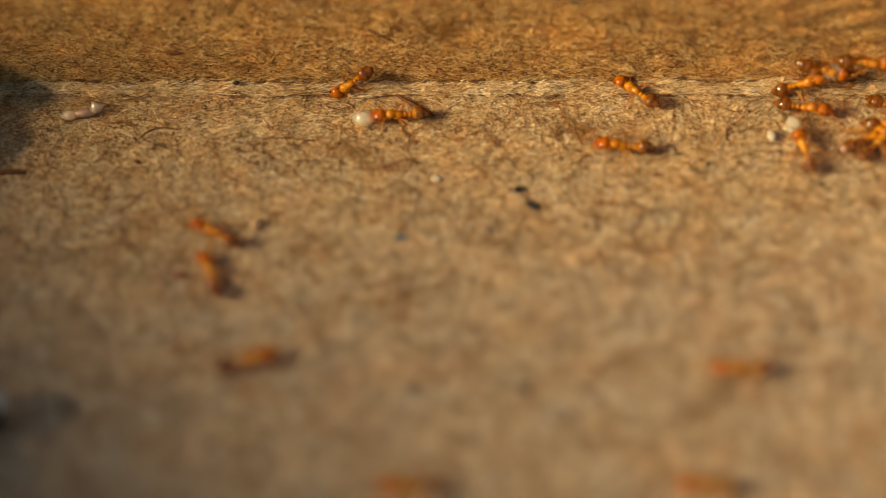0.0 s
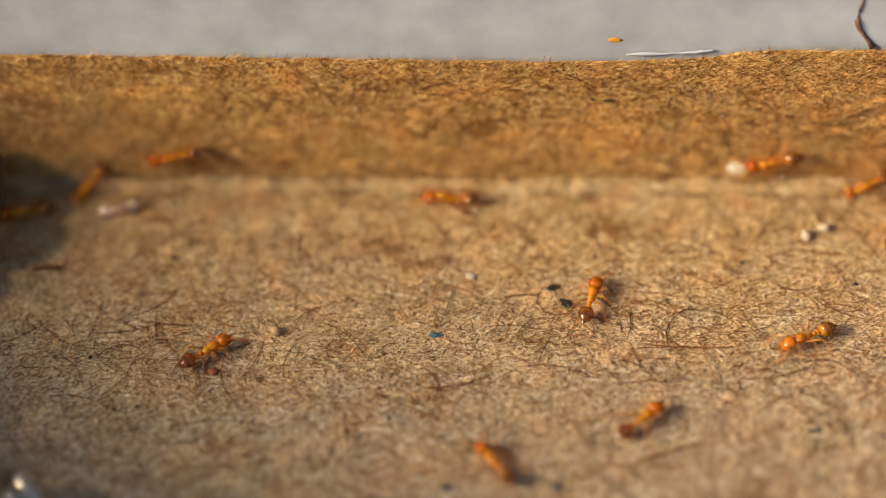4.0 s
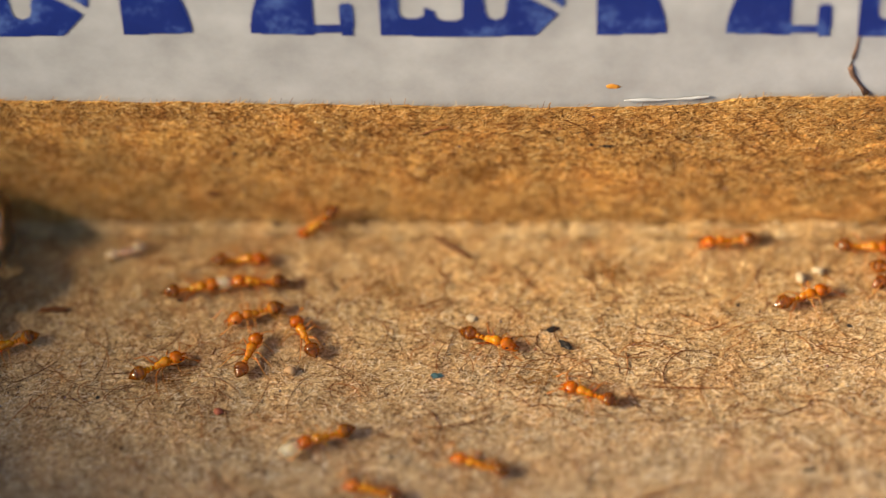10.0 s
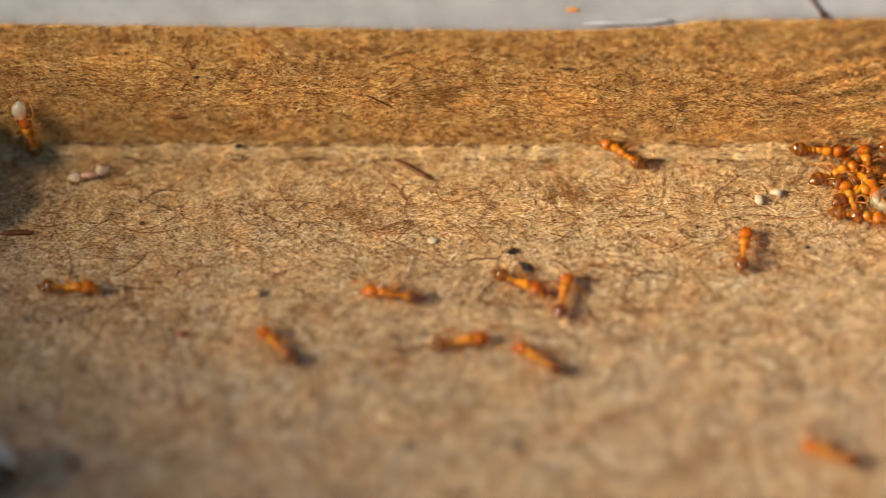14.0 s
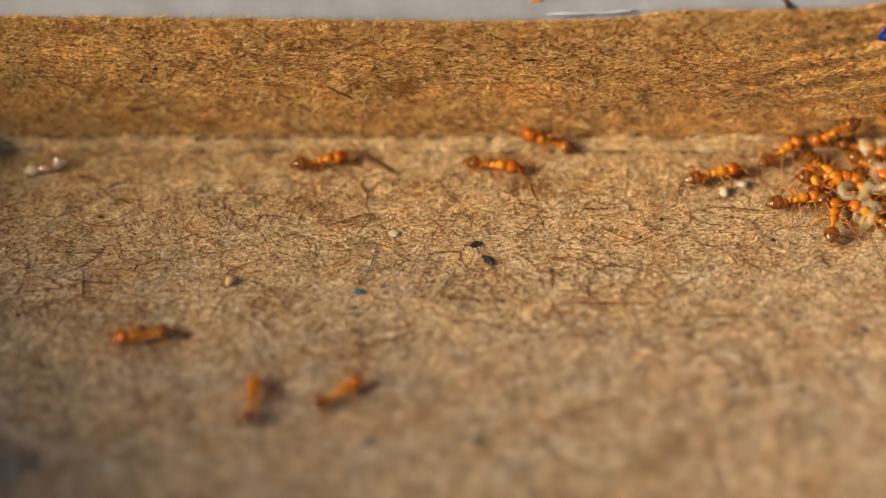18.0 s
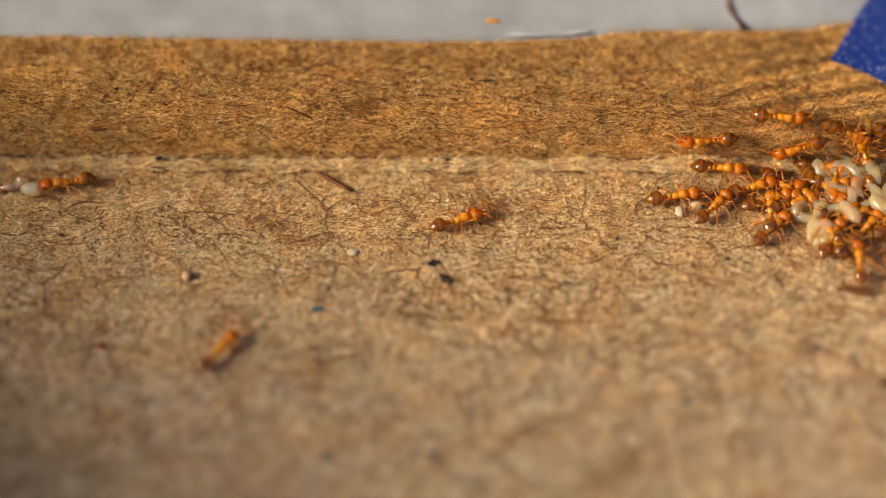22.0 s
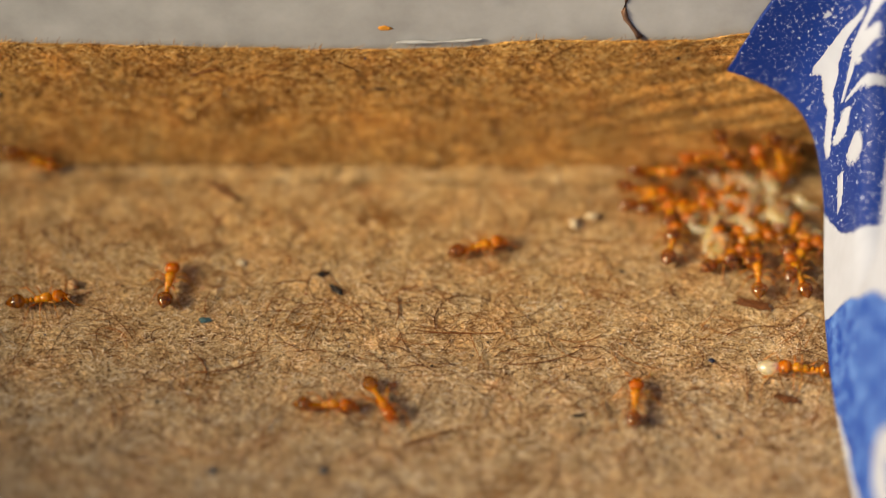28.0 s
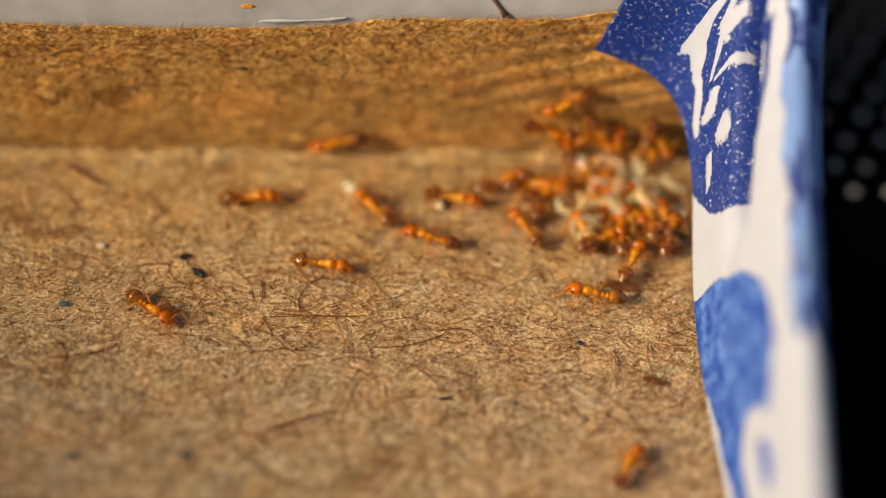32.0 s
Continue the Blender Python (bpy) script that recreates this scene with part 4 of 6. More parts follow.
# ---- zinc nails lying with their heads inwards ----
def nail(x, y, turn, seed, size=1.25, z=0.0, group="zinc nails"):
    ob = tagged(new("nail"), "shiny zinc nail with a dented round head lying on cardboard", "nail", group)
    ob.matrix_world = pose(x * MM, y * MM, z * MM, 0, 0, turn)
    bm = bmesh.new()
    prof = [(-0.42, 0.0), (-0.42, 0.34), (-0.30, 0.78), (-0.14, 0.98), (0.02, 1.04), (0.16, 0.96), (0.26, 0.7), (0.32, 0.36), (0.34, 0.0)]
    seg = 28
    rings = []
    for px_, pr in prof:
        ring = []
        for k in range(seg):
            a = 2 * math.pi * k / seg
            d = 1 + 0.10 * noise.noise(Vector((math.cos(a) * 1.5, math.sin(a) * 1.5, px_ * 4 + seed)))
            ring.append(bm.verts.new((px_ + 0.16 * noise.noise(Vector((math.cos(a) * 1.3 * pr, math.sin(a) * 1.3 * pr, seed * 2.0))), pr * d * math.cos(a), 1.0 + pr * d * math.sin(a))))
        rings.append(ring)
    for a, b in zip(rings, rings[1:]):
        for k in range(seg):
            bm.faces.new((a[k], a[(k + 1) % seg], b[(k + 1) % seg], b[k]))
    bmesh.ops.remove_doubles(bm, verts=list(bm.verts), dist=0.002)
    bmesh.ops.recalc_face_normals(bm, faces=list(bm.faces))
    bmesh.ops.scale(bm, vec=(size, size, size), verts=bm.verts)
    part("head", bm, STEEL, ob, "dented shiny head")
    part("shank", tube(bmesh.new(), [(-0.3 * size, 0, 0.98 * size), (-2, 0, 0.9 * size), (-6, 0, 0.85), (-15, 0, 0.52), (-16.4, 0, 0.48)], [0.46, 0.48, 0.48, 0.46, 0.05], 14), STEEL, ob)
    for where, radii in (((-0.5, 0.3, 0.7), (0.32, 0.34, 0.3)), ((-0.6, -0.3, 0.85), (0.3, 0.34, 0.36)), ((-0.5, 0.05, 1.4), (0.34, 0.4, 0.26))):
        part("solder_bead", ball(bmesh.new(), [size * c for c in where], [size * r for r in radii]), STEEL, ob, "rough bead behind the head")


nail(-20.75, -1.5, 4, 1, 1.42)
nail(-20.9, -4.05, -3, 2)
nail(-22.9, -6.7, 5, 5)
nail(-17.4, -17.0, 48, 3, 1.1)
nail(-19.3, -18.1, 62, 4, 1.1)
nail(-21.4, -19.6, 12, 9, 1.2)
# two more nails out of view, added to throw shadow over the front corner
nail(-21.0, -22.2, 8, 10, 1.2)
nail(-21.9, -20.9, 10, 11, 1.2, 2.2)


# ---- brood pile ----
def grub(name, length, radius, bend, mat, label, category, seed):
    """A bent, segmented larva."""
    bm = bmesh.new()
    n, sides = 17, 12
    pts, rad = [], []
    arc = length / bend
    for i in range(n):
        k = i / (n - 1)
        a = bend * (k - 0.5)
        pts.append((arc * math.sin(a), arc * (math.cos(a) - math.cos(bend / 2)), radius))
        shape = max(0.06, (1 - abs(2 * k - 1) ** 3.2)) ** 0.5
        rad.append(radius * shape * (1 + 0.065 * math.cos(i * math.pi)) * (0.78 + 0.22 * k))
    tube(bm, pts, rad, sides)
    return tagged(new(name, finish(name, bm, mat)), label, category, "brood pile")


GRUBS = [grub("larva", 1.5, 0.28, 2.4, BROOD, "milky translucent ant larva in the brood pile", "larva", 1),
         grub("larva", 1.75, 0.26, 3.3, BROOD, "small curled whitish larva in the brood pile", "larva", 2),
         grub("pupa", 1.3, 0.30, 0.35, BROOD, "plump pale pupa lying in the brood pile", "pupa", 3),
         grub("larva", 1.2, 0.31, 0.5, BROOD_YELLOW, "yellowish swollen larva in the brood pile", "larva", 4)]
rng = random.Random(5)
first = set()
for k in range(28):
    a, r = rng.uniform(0, 2 * math.pi), rng.random() ** 0.6
    bx, by = 18.9 + 2.4 * r * math.cos(a), -2.6 + 2.8 * r * math.sin(a)
    by = min(by, -0.5)
    bz = max(0.0, 0.4 * (1 - r) + rng.uniform(-0.15, 0.1)) if k % 3 else 0.0
    kind_ = rng.choice((0, 0, 1, 1, 1, 2, 3))
    m = pose(bx * MM, by * MM, bz * MM, rng.uniform(-20, 20), rng.uniform(-25, 25), rng.uniform(0, 360))
    if kind_ in first:
        copy_thing(GRUBS[kind_], m)
    else:
        first.add(kind_)
        GRUBS[kind_].matrix_world = m


# ---- ants ----
def leg_points(side, place):
    foot = {0: (0.62, 0.62), 1: (0.12, 0.78), 2: (-0.58, 0.72)}[place]
    hip = {0: 0.40, 1: 0.26, 2: 0.12}[place]
    knee = ((hip + foot[0]) / 2 * 1.0 + (0.05 if place == 0 else -0.05), 0.36, 0.50)
    return [(hip, 0.10 * side, 0.26), (knee[0] * 0.6 + hip * 0.4, 0.24 * side, 0.40), (knee[0], knee[1] * side, knee[2]), (foot[0] * 0.75 + knee[0] * 0.25, foot[1] * 0.8 * side, 0.20), (foot[0], foot[1] * side, 0.02), (foot[0] * 1.08, foot[1] * 1.1 * side, 0.015)]


def turned(bm, stations, sides=14, fine=3):
    """A smooth body round the x axis from stations of (x, z, half width, half height)."""
    st = [np.array(q, float) for q in stations]
    smooth_st = []
    for i in range(len(st) - 1):
        a, b, c, d = (st[min(max(i + n, 0), len(st) - 1)] for n in (-1, 0, 1, 2))
        for n in range(fine):
            k = n / fine
            smooth_st.append(0.5 * (2 * b + (c - a) * k + (2 * a - 5 * b + 4 * c - d) * k * k + (3 * b - a - 3 * c + d) * k ** 3))
    smooth_st.append(st[-1])
    rings = [[bm.verts.new((x, max(w, 0.004) * math.cos(2 * math.pi * k / sides), z + max(h, 0.004) * math.sin(2 * math.pi * k / sides))) for k in range(sides)] for x, z, w, h in smooth_st]
    for a, b in zip(rings, rings[1:]):
        for k in range(sides):
            bm.faces.new((a[k], a[(k + 1) % sides], b[(k + 1) % sides], b[k]))
    bm.faces.new(rings[0][::-1])
    bm.faces.new(rings[-1])
    bmesh.ops.recalc_face_normals(bm, faces=list(bm.faces))
    return bm


def make_ant(carrying):
    label = "amber worker ant carrying a pale larva in its jaws" if carrying else "glossy amber worker ant with a dark gaster"
    ant = tagged(new("ant"), label, "ant", "ants on the cardboard")
    ant.scale = (1.14, 1.27, 1.18)
    bm = turned(bmesh.new(), [(0.56, 0.37, 0.05, 0.05), (0.60, 0.375, 0.15, 0.13), (0.68, 0.38, 0.215, 0.185), (0.80, 0.37, 0.225, 0.195), (0.92, 0.345, 0.205, 0.165), (1.01, 0.315, 0.155, 0.115), (1.06, 0.30, 0.09, 0.06), (1.08, 0.295, 0.01, 0.01)], 16)
    head = part("head", bm, AMBER, ant)
    for s in (1, -1):
        part("eye", ball(bmesh.new(), (0.86, 0.205 * s, 0.41), (0.05, 0.03, 0.045), seg=8, rings=6), EYE, head, "small black eye")
        part("mandible", tube(bmesh.new(), [(1.02, 0.09 * s, 0.28), (1.11, 0.11 * s, 0.26), (1.18, 0.06 * s, 0.25), (1.20, 0.0, 0.245)], [0.04, 0.036, 0.022, 0.008], 6), AMBER, head)
        part("antenna", tube(bmesh.new(), [(0.98, 0.09 * s, 0.42), (1.06, 0.24 * s, 0.52), (1.10, 0.38 * s, 0.55), (1.26, 0.41 * s, 0.40), (1.38, 0.38 * s, 0.28), (1.47, 0.36 * s, 0.21), (1.53, 0.35 * s, 0.18)], [0.018, 0.018, 0.019, 0.018, 0.026, 0.030, 0.012], 6), LEGS, head)
    bm = turned(bmesh.new(), [(0.60, 0.36, 0.05, 0.05), (0.55, 0.365, 0.10, 0.09), (0.46, 0.385, 0.155, 0.14), (0.36, 0.395, 0.165, 0.155), (0.25, 0.38, 0.135, 0.14), (0.18, 0.36, 0.115, 0.12), (0.09, 0.355, 0.12, 0.125), (0.0, 0.34, 0.105, 0.105), (-0.06, 0.32, 0.06, 0.06)], 14)
    part("thorax", bm, AMBER, ant)
    bm = turned(bmesh.new(), [(-0.02, 0.31, 0.045, 0.045), (-0.08, 0.315, 0.055, 0.06), (-0.14, 0.345, 0.075, 0.115), (-0.19, 0.335, 0.065, 0.09), (-0.225, 0.315, 0.05, 0.055), (-0.28, 0.335, 0.095, 0.105), (-0.34, 0.335, 0.095, 0.095), (-0.40, 0.33, 0.06, 0.06)], 12)
    part("petiole", bm, AMBER, ant)
    bm = turned(bmesh.new(), [(-0.36, 0.335, 0.05, 0.05), (-0.41, 0.345, 0.14, 0.13), (-0.49, 0.36, 0.21, 0.20), (-0.60, 0.365, 0.245, 0.23), (-0.73, 0.36, 0.225, 0.205), (-0.85, 0.35, 0.165, 0.15), (-0.95, 0.335, 0.095, 0.085), (-1.02, 0.325, 0.04, 0.035), (-1.06, 0.32, 0.006, 0.006)], 18)
    part("gaster", bm, GASTER, ant, "dark shiny gaster")
    for s in (1, -1):
        for place in range(3):
            hip = Vector(leg_points(s, place)[0])
            bm = tube(bmesh.new(), [tuple(Vector(p) - hip) for p in leg_points(s, place)], [0.026, 0.033, 0.021, 0.015, 0.011, 0.007], 6)
            leg = part("leg", bm, LEGS, ant)
            leg.location = hip * MM
    if carrying:
        bm = bmesh.new()
        tube(bm, [(0.92 + 0.10 * i, 0.06 * math.sin(i * 0.5), 0.26 + 0.05 * math.sin(i * 0.4)) for i in range(9)], [0.06, 0.17, 0.22, 0.24, 0.25, 0.24, 0.22, 0.16, 0.06], 14)
        part("carried_larva", bm, BROOD_PALE, ant, "pale larva held in the jaws")
    return ant


HERD = {}
for carrying, count in ((False, 52), (True, 6)):
    first_ant = make_ant(carrying)
    HERD[carrying] = [copy_thing(first_ant, Matrix.Identity(4)) for k in range(count - 1)] + [first_ant]


def crawl_pose(u, v, heading):
    """On the floor v is y; past the fold v climbs the back panel."""
    k = min(1.0, max(0.0, (v + 0.55) / 1.1))
    k = k * k * (3 - 2 * k)
    if v <= -0.55:
        place = Vector((u, v, 0.0))
    elif v >= 0.55:
        place = Vector((u, 0.0, v))
    else:
        a = k * math.pi / 2
        place = Vector((u, -0.55 + 0.55 * math.sin(a), 0.55 * (1 - math.cos(a))))
    return Matrix.Translation(place * MM) @ Matrix.Rotation(k * math.pi / 2, 4, "X") @ Matrix.Rotation(radians(heading), 4, "Z")


def creep(carrying, rows):
    """Let an ant walk along rows of (seconds, u, v, heading in degrees); its legs swing with its pace."""
    ant = HERD[carrying].pop()
    steps = []
    for (t0, u0, v0, h0), (t1, u1, v1, h1) in zip(rows, rows[1:]):
        far = math.hypot(u1 - u0, v1 - v0)
        turn = abs((h1 - h0 + 180) % 360 - 180)
        n = max(1, min(6, int(max(far / 1.2, turn / 35)) + 1, int((t1 - t0) / 0.1)))
        for i in range(n):
            k = i / n
            a, b, c, d = 2 * k**3 - 3 * k**2 + 1, k**3 - 2 * k**2 + k, -2 * k**3 + 3 * k**2, k**3 - k**2
            pull = min(far, 6.0) * 0.7
            c0, s0, c1, s1 = math.cos(radians(h0)), math.sin(radians(h0)), math.cos(radians(h1)), math.sin(radians(h1))
            u = a * u0 + b * pull * c0 + c * u1 + d * pull * c1
            v = a * v0 + b * pull * s0 + c * v1 + d * pull * s1
            h = h0 + ((h1 - h0 + 180) % 360 - 180) * k
            if far > 2.0 and 0 < i:
                da, db, dc, dd = 6 * k * k - 6 * k, 3 * k * k - 4 * k + 1, 6 * k - 6 * k * k, 3 * k * k - 2 * k
                way = math.degrees(math.atan2(da * v0 + db * pull * s0 + dc * v1 + dd * pull * s1, da * u0 + db * pull * c0 + dc * u1 + dd * pull * c1))
                h = h + max(-60, min(60, (way - h + 180) % 360 - 180)) * 0.8
            steps.append((t0 + (t1 - t0) * k, u, v, h, far / (t1 - t0)))
    t, u, v, h = rows[-1]
    steps.append((t, u, v, h, 0.0))
    full, prev = [], None
    for t, u, v, h, pace in steps:
        if prev is not None:
            h = prev[3] + (h - prev[3] + 180) % 360 - 180
            m = int(abs(h - prev[3]) // 70)
            for i in range(1, m + 1):
                k = i / (m + 1)
                full.append(tuple(prev[q] + (x - prev[q]) * k for q, x in enumerate((t, u, v, h))))
        prev = (t, u, v, h)
        full.append(prev)
    keyed, last = [], -1
    for t, u, v, h in full:
        if frame(t) > last:
            keyed.append((t, crawl_pose(u, v, h)))
            last = frame(t)
    walk(ant, keyed)
    # alternate tripods of legs
    legs = sorted((o for o in ant.children if o.name.startswith("leg")), key=lambda o: o.name)
    beats = [0.0]
    for t, u, v, h, pace in steps[1:]:
        if pace > 1.5 and t - beats[-1] > 0.12:
            beats.append(t)
    if beats[-1] < 32.0:
        beats.append(32.0)
    for n, leg in enumerate(legs):
        home = leg.location / MM
        walk(leg, [(t, pose(*(home * MM), 0, 0, (16 if (b + n) % 2 else -16))) for b, t in enumerate(beats)])


# the tan crumb that the ants push about
crumb = thing("tan_crumb", lump((0, 0, 0.16), (0.2, 0.25, 0.16), 61, 0.45), TAN_CHIP, "tan crumb pushed about by the ants", "crumb")


def motions():
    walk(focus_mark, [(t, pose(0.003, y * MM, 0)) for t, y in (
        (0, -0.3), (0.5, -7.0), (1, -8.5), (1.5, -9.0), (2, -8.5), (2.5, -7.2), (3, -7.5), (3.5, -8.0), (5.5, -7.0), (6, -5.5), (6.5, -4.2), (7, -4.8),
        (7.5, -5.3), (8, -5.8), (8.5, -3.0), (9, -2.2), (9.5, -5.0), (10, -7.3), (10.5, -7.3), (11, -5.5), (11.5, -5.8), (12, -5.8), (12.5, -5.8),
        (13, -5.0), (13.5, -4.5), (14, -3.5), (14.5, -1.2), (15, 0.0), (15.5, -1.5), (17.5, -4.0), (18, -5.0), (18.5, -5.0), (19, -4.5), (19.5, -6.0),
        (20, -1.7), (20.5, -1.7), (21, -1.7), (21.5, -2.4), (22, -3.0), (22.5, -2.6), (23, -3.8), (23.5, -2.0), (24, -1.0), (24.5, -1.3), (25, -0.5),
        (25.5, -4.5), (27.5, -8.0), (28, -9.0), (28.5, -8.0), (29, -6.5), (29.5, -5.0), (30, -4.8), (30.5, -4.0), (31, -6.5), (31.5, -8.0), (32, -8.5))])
    walk(crumb, [(t, pose(x * MM, y * MM, 0, 0, 0, r)) for t, x, y, r in ((0, -8.4, -7.5, 0), (1, -8.4, -7.5, 0), (2.2, -8.9, -8.0, 30), (9, -8.95, -8.0, 30), (10, -8.5, -7.95, 60), (14, -8.35, -7.95, 70), (15, -8.2, -8.05, 80), (18, -7.78, -7.63, 120), (20.2, -7.79, -7.64, 120), (20.8, -8.0, -6.4, 160), (32, -7.9, -6.35, 165))])
    creep(False, [(0, 6.5, -0.7, 139), (1, 1.0, -1.1, 172), (2, -4.4, 0.3, -162), (3, 2.9, -1.0, -176), (3.5, -0.7, -1.2, 177), (5.5, -8.4, -0.6, 166), (6, -13.5, -1.4, 172), (7, -17.2, 2.6, 164), (8, -17.4, -1.0, -59), (9, -16.1, -2.0, -4), (10, -11.0, -2.2, 3), (11, -8.1, -2.5, -51), (12, -1.4, -8.6, 13), (13, 0.6, -10.4, -4), (14, -0.3, -10.6, 11), (15, 6.9, -5.8, 45), (15.5, 8.8, -4.2, 10), (17.5, 11.4, -1.3, 55), (18, 11.3, -2.1, 17), (19, 13.1, -2.5, 28)] + [(20, 13.1, -2.5, 38), (21, 14.8, -1.6, 20), (22, 14.7, -1.7, 19), (23, 14.5, -2.1, 47), (24, 14.5, -1.4, 32), (25, 14.9, -1.9, 120), (25.5, 14.4, -1.5, 29), (27.5, 14.4, -1.9, 22), (28, 14.6, -1.7, 25), (29, 14.4, -1.7, 15), (30, 13.9, -1.9, 27), (31, 14.5, -1.5, 34), (32, 14.2, -1.7, 23)])
    creep(False, [(0, -9.8, -8.2, 150), (1, -9.9, -6.5, 62), (2, -5.2, -6.2, -6), (3, 1.6, -11.1, -26), (3.5, 2.7, -7.7, 36), (5.5, 2.6, -1.3, 124), (6, -0.9, -1.2, 170), (7, -6.2, -5.7, -147), (8, -6.4, -8.7, -65), (9, -7.3, -9.8, 24), (10, -8.0, -6.4, 116), (11, -3.9, -5.0, 10), (12, -0.7, -7.0, -23), (13, -0.3, -8.0, 2), (14, 2.0, -7.5, -27), (15, 2.8, -6.8, 39), (15.5, 3.0, -4.0, 77), (17.5, 6.7, 0.8, -168), (18, 4.8, 0.3, 158), (19, 2.0, 0.7, 176)] + [(20, -2.5, -0.7, 176), (21, -3.3, -3.0, -35), (22, 2.7, -3.6, 22), (23, 7.3, -0.8, 15), (24, 12.4, -1.1, 14), (25, 12.6, -1.1, 14), (25.5, 12.5, -1.1, 8), (27.5, 14.1, -9.3, 84), (28, 13.8, -12.4, 84), (29, 12.6, -13.5, 35), (30, 14.6, -9.1, 74), (31, 18.0, -10.5, 25), (32, 11.4, -4.8, 159)])
    creep(False, [(0, 13.8, 1.4, -19), (1, 13.9, 1.5, -10), (2, 22.6, -3.0, -27), (3, 14.4, 0.3, 126), (3.5, 14.4, 0.4, -180), (5.5, 14.2, 0.6, -42), (6, 14.2, 0.6, -14), (7, 14.0, 0.6, -40), (8, 14.0, 0.5, -44), (9, 13.9, -0.3, -59), (10, 14.3, -1.3, -5), (11, 13.2, -0.8, 7), (12, 13.2, -0.4, 31), (13, 13.3, 0.4, 24), (14, 14.2, 0.5, -4), (15, 14.4, 0.5, -13), (15.5, 14.5, 1.0, 13), (17.5, 14.9, -1.7, -152), (18, 22.6, -3.2, -11), (19, 15.4, -1.6, 24)] + [(20, 15.5, -3.3, 17), (21, 15.0, -2.7, 46), (22, 17.1, -2.4, 120), (23, 17.0, -2.8, -40), (24, 17.9, -2.9, 41), (25, 17.2, -2.3, 131), (25.5, 16.0, -2.1, 6), (27.5, 17.2, -2.5, 99), (28, 17.3, -2.3, 105), (29, 16.9, -2.7, 95), (30, 16.9, -3.0, 102), (31, 16.7, -1.8, 105), (32, 15.9, -2.2, 27)])
    creep(False, [(0, 13.0, -1.5, -12), (1, 14.0, -2.4, 97), (2, 22.6, -3.0, -4), (4.5, 22.6, -3.0, 172), (5.5, 15.0, -2.0, 46), (6, 15.2, -2.1, 43), (7, 14.0, -2.8, 52), (8, 8.1, -5.0, 175), (9, 7.4, -5.1, -178), (10, 11.7, -4.1, 24), (11, 12.1, -3.0, 41), (12, 10.0, -4.8, -35), (13, 11.1, -7.0, 134), (14, 11.0, -5.8, 82), (15, 11.1, -5.8, 49), (15.5, 10.9, -5.8, 53), (17.5, 16.2, -5.0, 47), (18, 16.0, -4.6, 80), (19, 17.1, -5.2, 50), (20, 17.6, -4.7, 58)] + [(21, 17.9, -4.5, 60), (22, 17.8, -4.5, 64), (23, 17.8, -4.7, 59), (24, 17.8, -4.7, 48), (25, 17.7, -4.7, 52), (25.5, 17.6, -4.4, 52), (27.5, 17.7, -4.7, 38), (28, 17.6, -4.9, 34), (29, 17.6, -4.8, 37), (30, 17.4, -4.9, 34), (31, 17.6, -4.7, 48), (32, 18.0, -4.8, 28)])
    creep(False, [(0, -26.5, -5.0, 30), (3, -26.5, -5.0, 30), (3.5, -16.1, 1.1, 178), (5.5, -18.5, -4.9, 178), (6, -16.0, -3.2, 55), (7, -16.0, -4.0, 141), (8, -17.7, -4.6, 93), (9, -12.7, -3.8, 32), (10, -12.8, -3.8, 13), (11, -4.5, -1.6, 26), (12, 3.3, -4.6, -18), (13, 12.2, -1.0, 13), (14, 14.8, -1.6, 26), (15, 14.9, -1.7, 31), (15.5, 14.7, -1.4, 19), (17.5, 13.7, -1.1, 38), (18, 14.1, -0.9, 38), (19, 13.8, -0.7, 53), (20, 13.4, -0.8, 49), (21, 13.3, -0.8, 47)] + [(22, 13.4, -0.6, -6), (23, 13.5, 1.6, 6), (24, 14.5, 0.7, -16), (25, 14.9, 0.6, -10), (25.5, 14.8, 0.6, -36), (27.5, 14.8, 0.8, 1), (28, 15.0, 0.7, 1), (29, 19.0, -0.7, 161), (30, 18.6, -0.9, -151), (31, 19.0, -1.0, -167), (32, 17.5, -2.5, -29)])
    creep(False, [(0, 0.1, -25.0, 91), (1, 0.1, -25.0, 91), (2, 0.1, -16.9, 99), (3, 1.9, -15.5, 45), (3.5, 1.2, -16.2, 136), (5.5, -3.9, -10.0, -24), (6, -4.5, -13.2, 97), (7, -7.2, -12.5, 161), (8, -14.8, -12.3, 41), (9, -16.1, -12.2, 122), (10, -13.8, -8.0, 31), (11, -13.5, -8.8, 95), (12, -14.8, -9.3, -4), (13, -9.7, -7.4, 43), (14, -15.9, -7.9, -1), (15, -13.8, -10.5, 131), (15.5, -12.7, -10.0, 5), (17.5, -4.9, -12.0, -66), (18, -3.4, -13.5, 38), (19, 6.5, -8.2, 23)] + [(20, 5.9, -7.2, 158), (21, 11.3, -1.1, 17), (22, 11.5, -2.2, 11), (23, 21.1, -7.3, 63), (24, 20.0, -3.5, -167), (25, 20.2, -4.1, 159), (25.5, 22.6, -4.0, 3), (29, 22.6, -3.4, -177), (30, 19.9, -3.5, -173), (31, 19.9, -8.5, 57), (32, 17.7, -7.7, 165)])
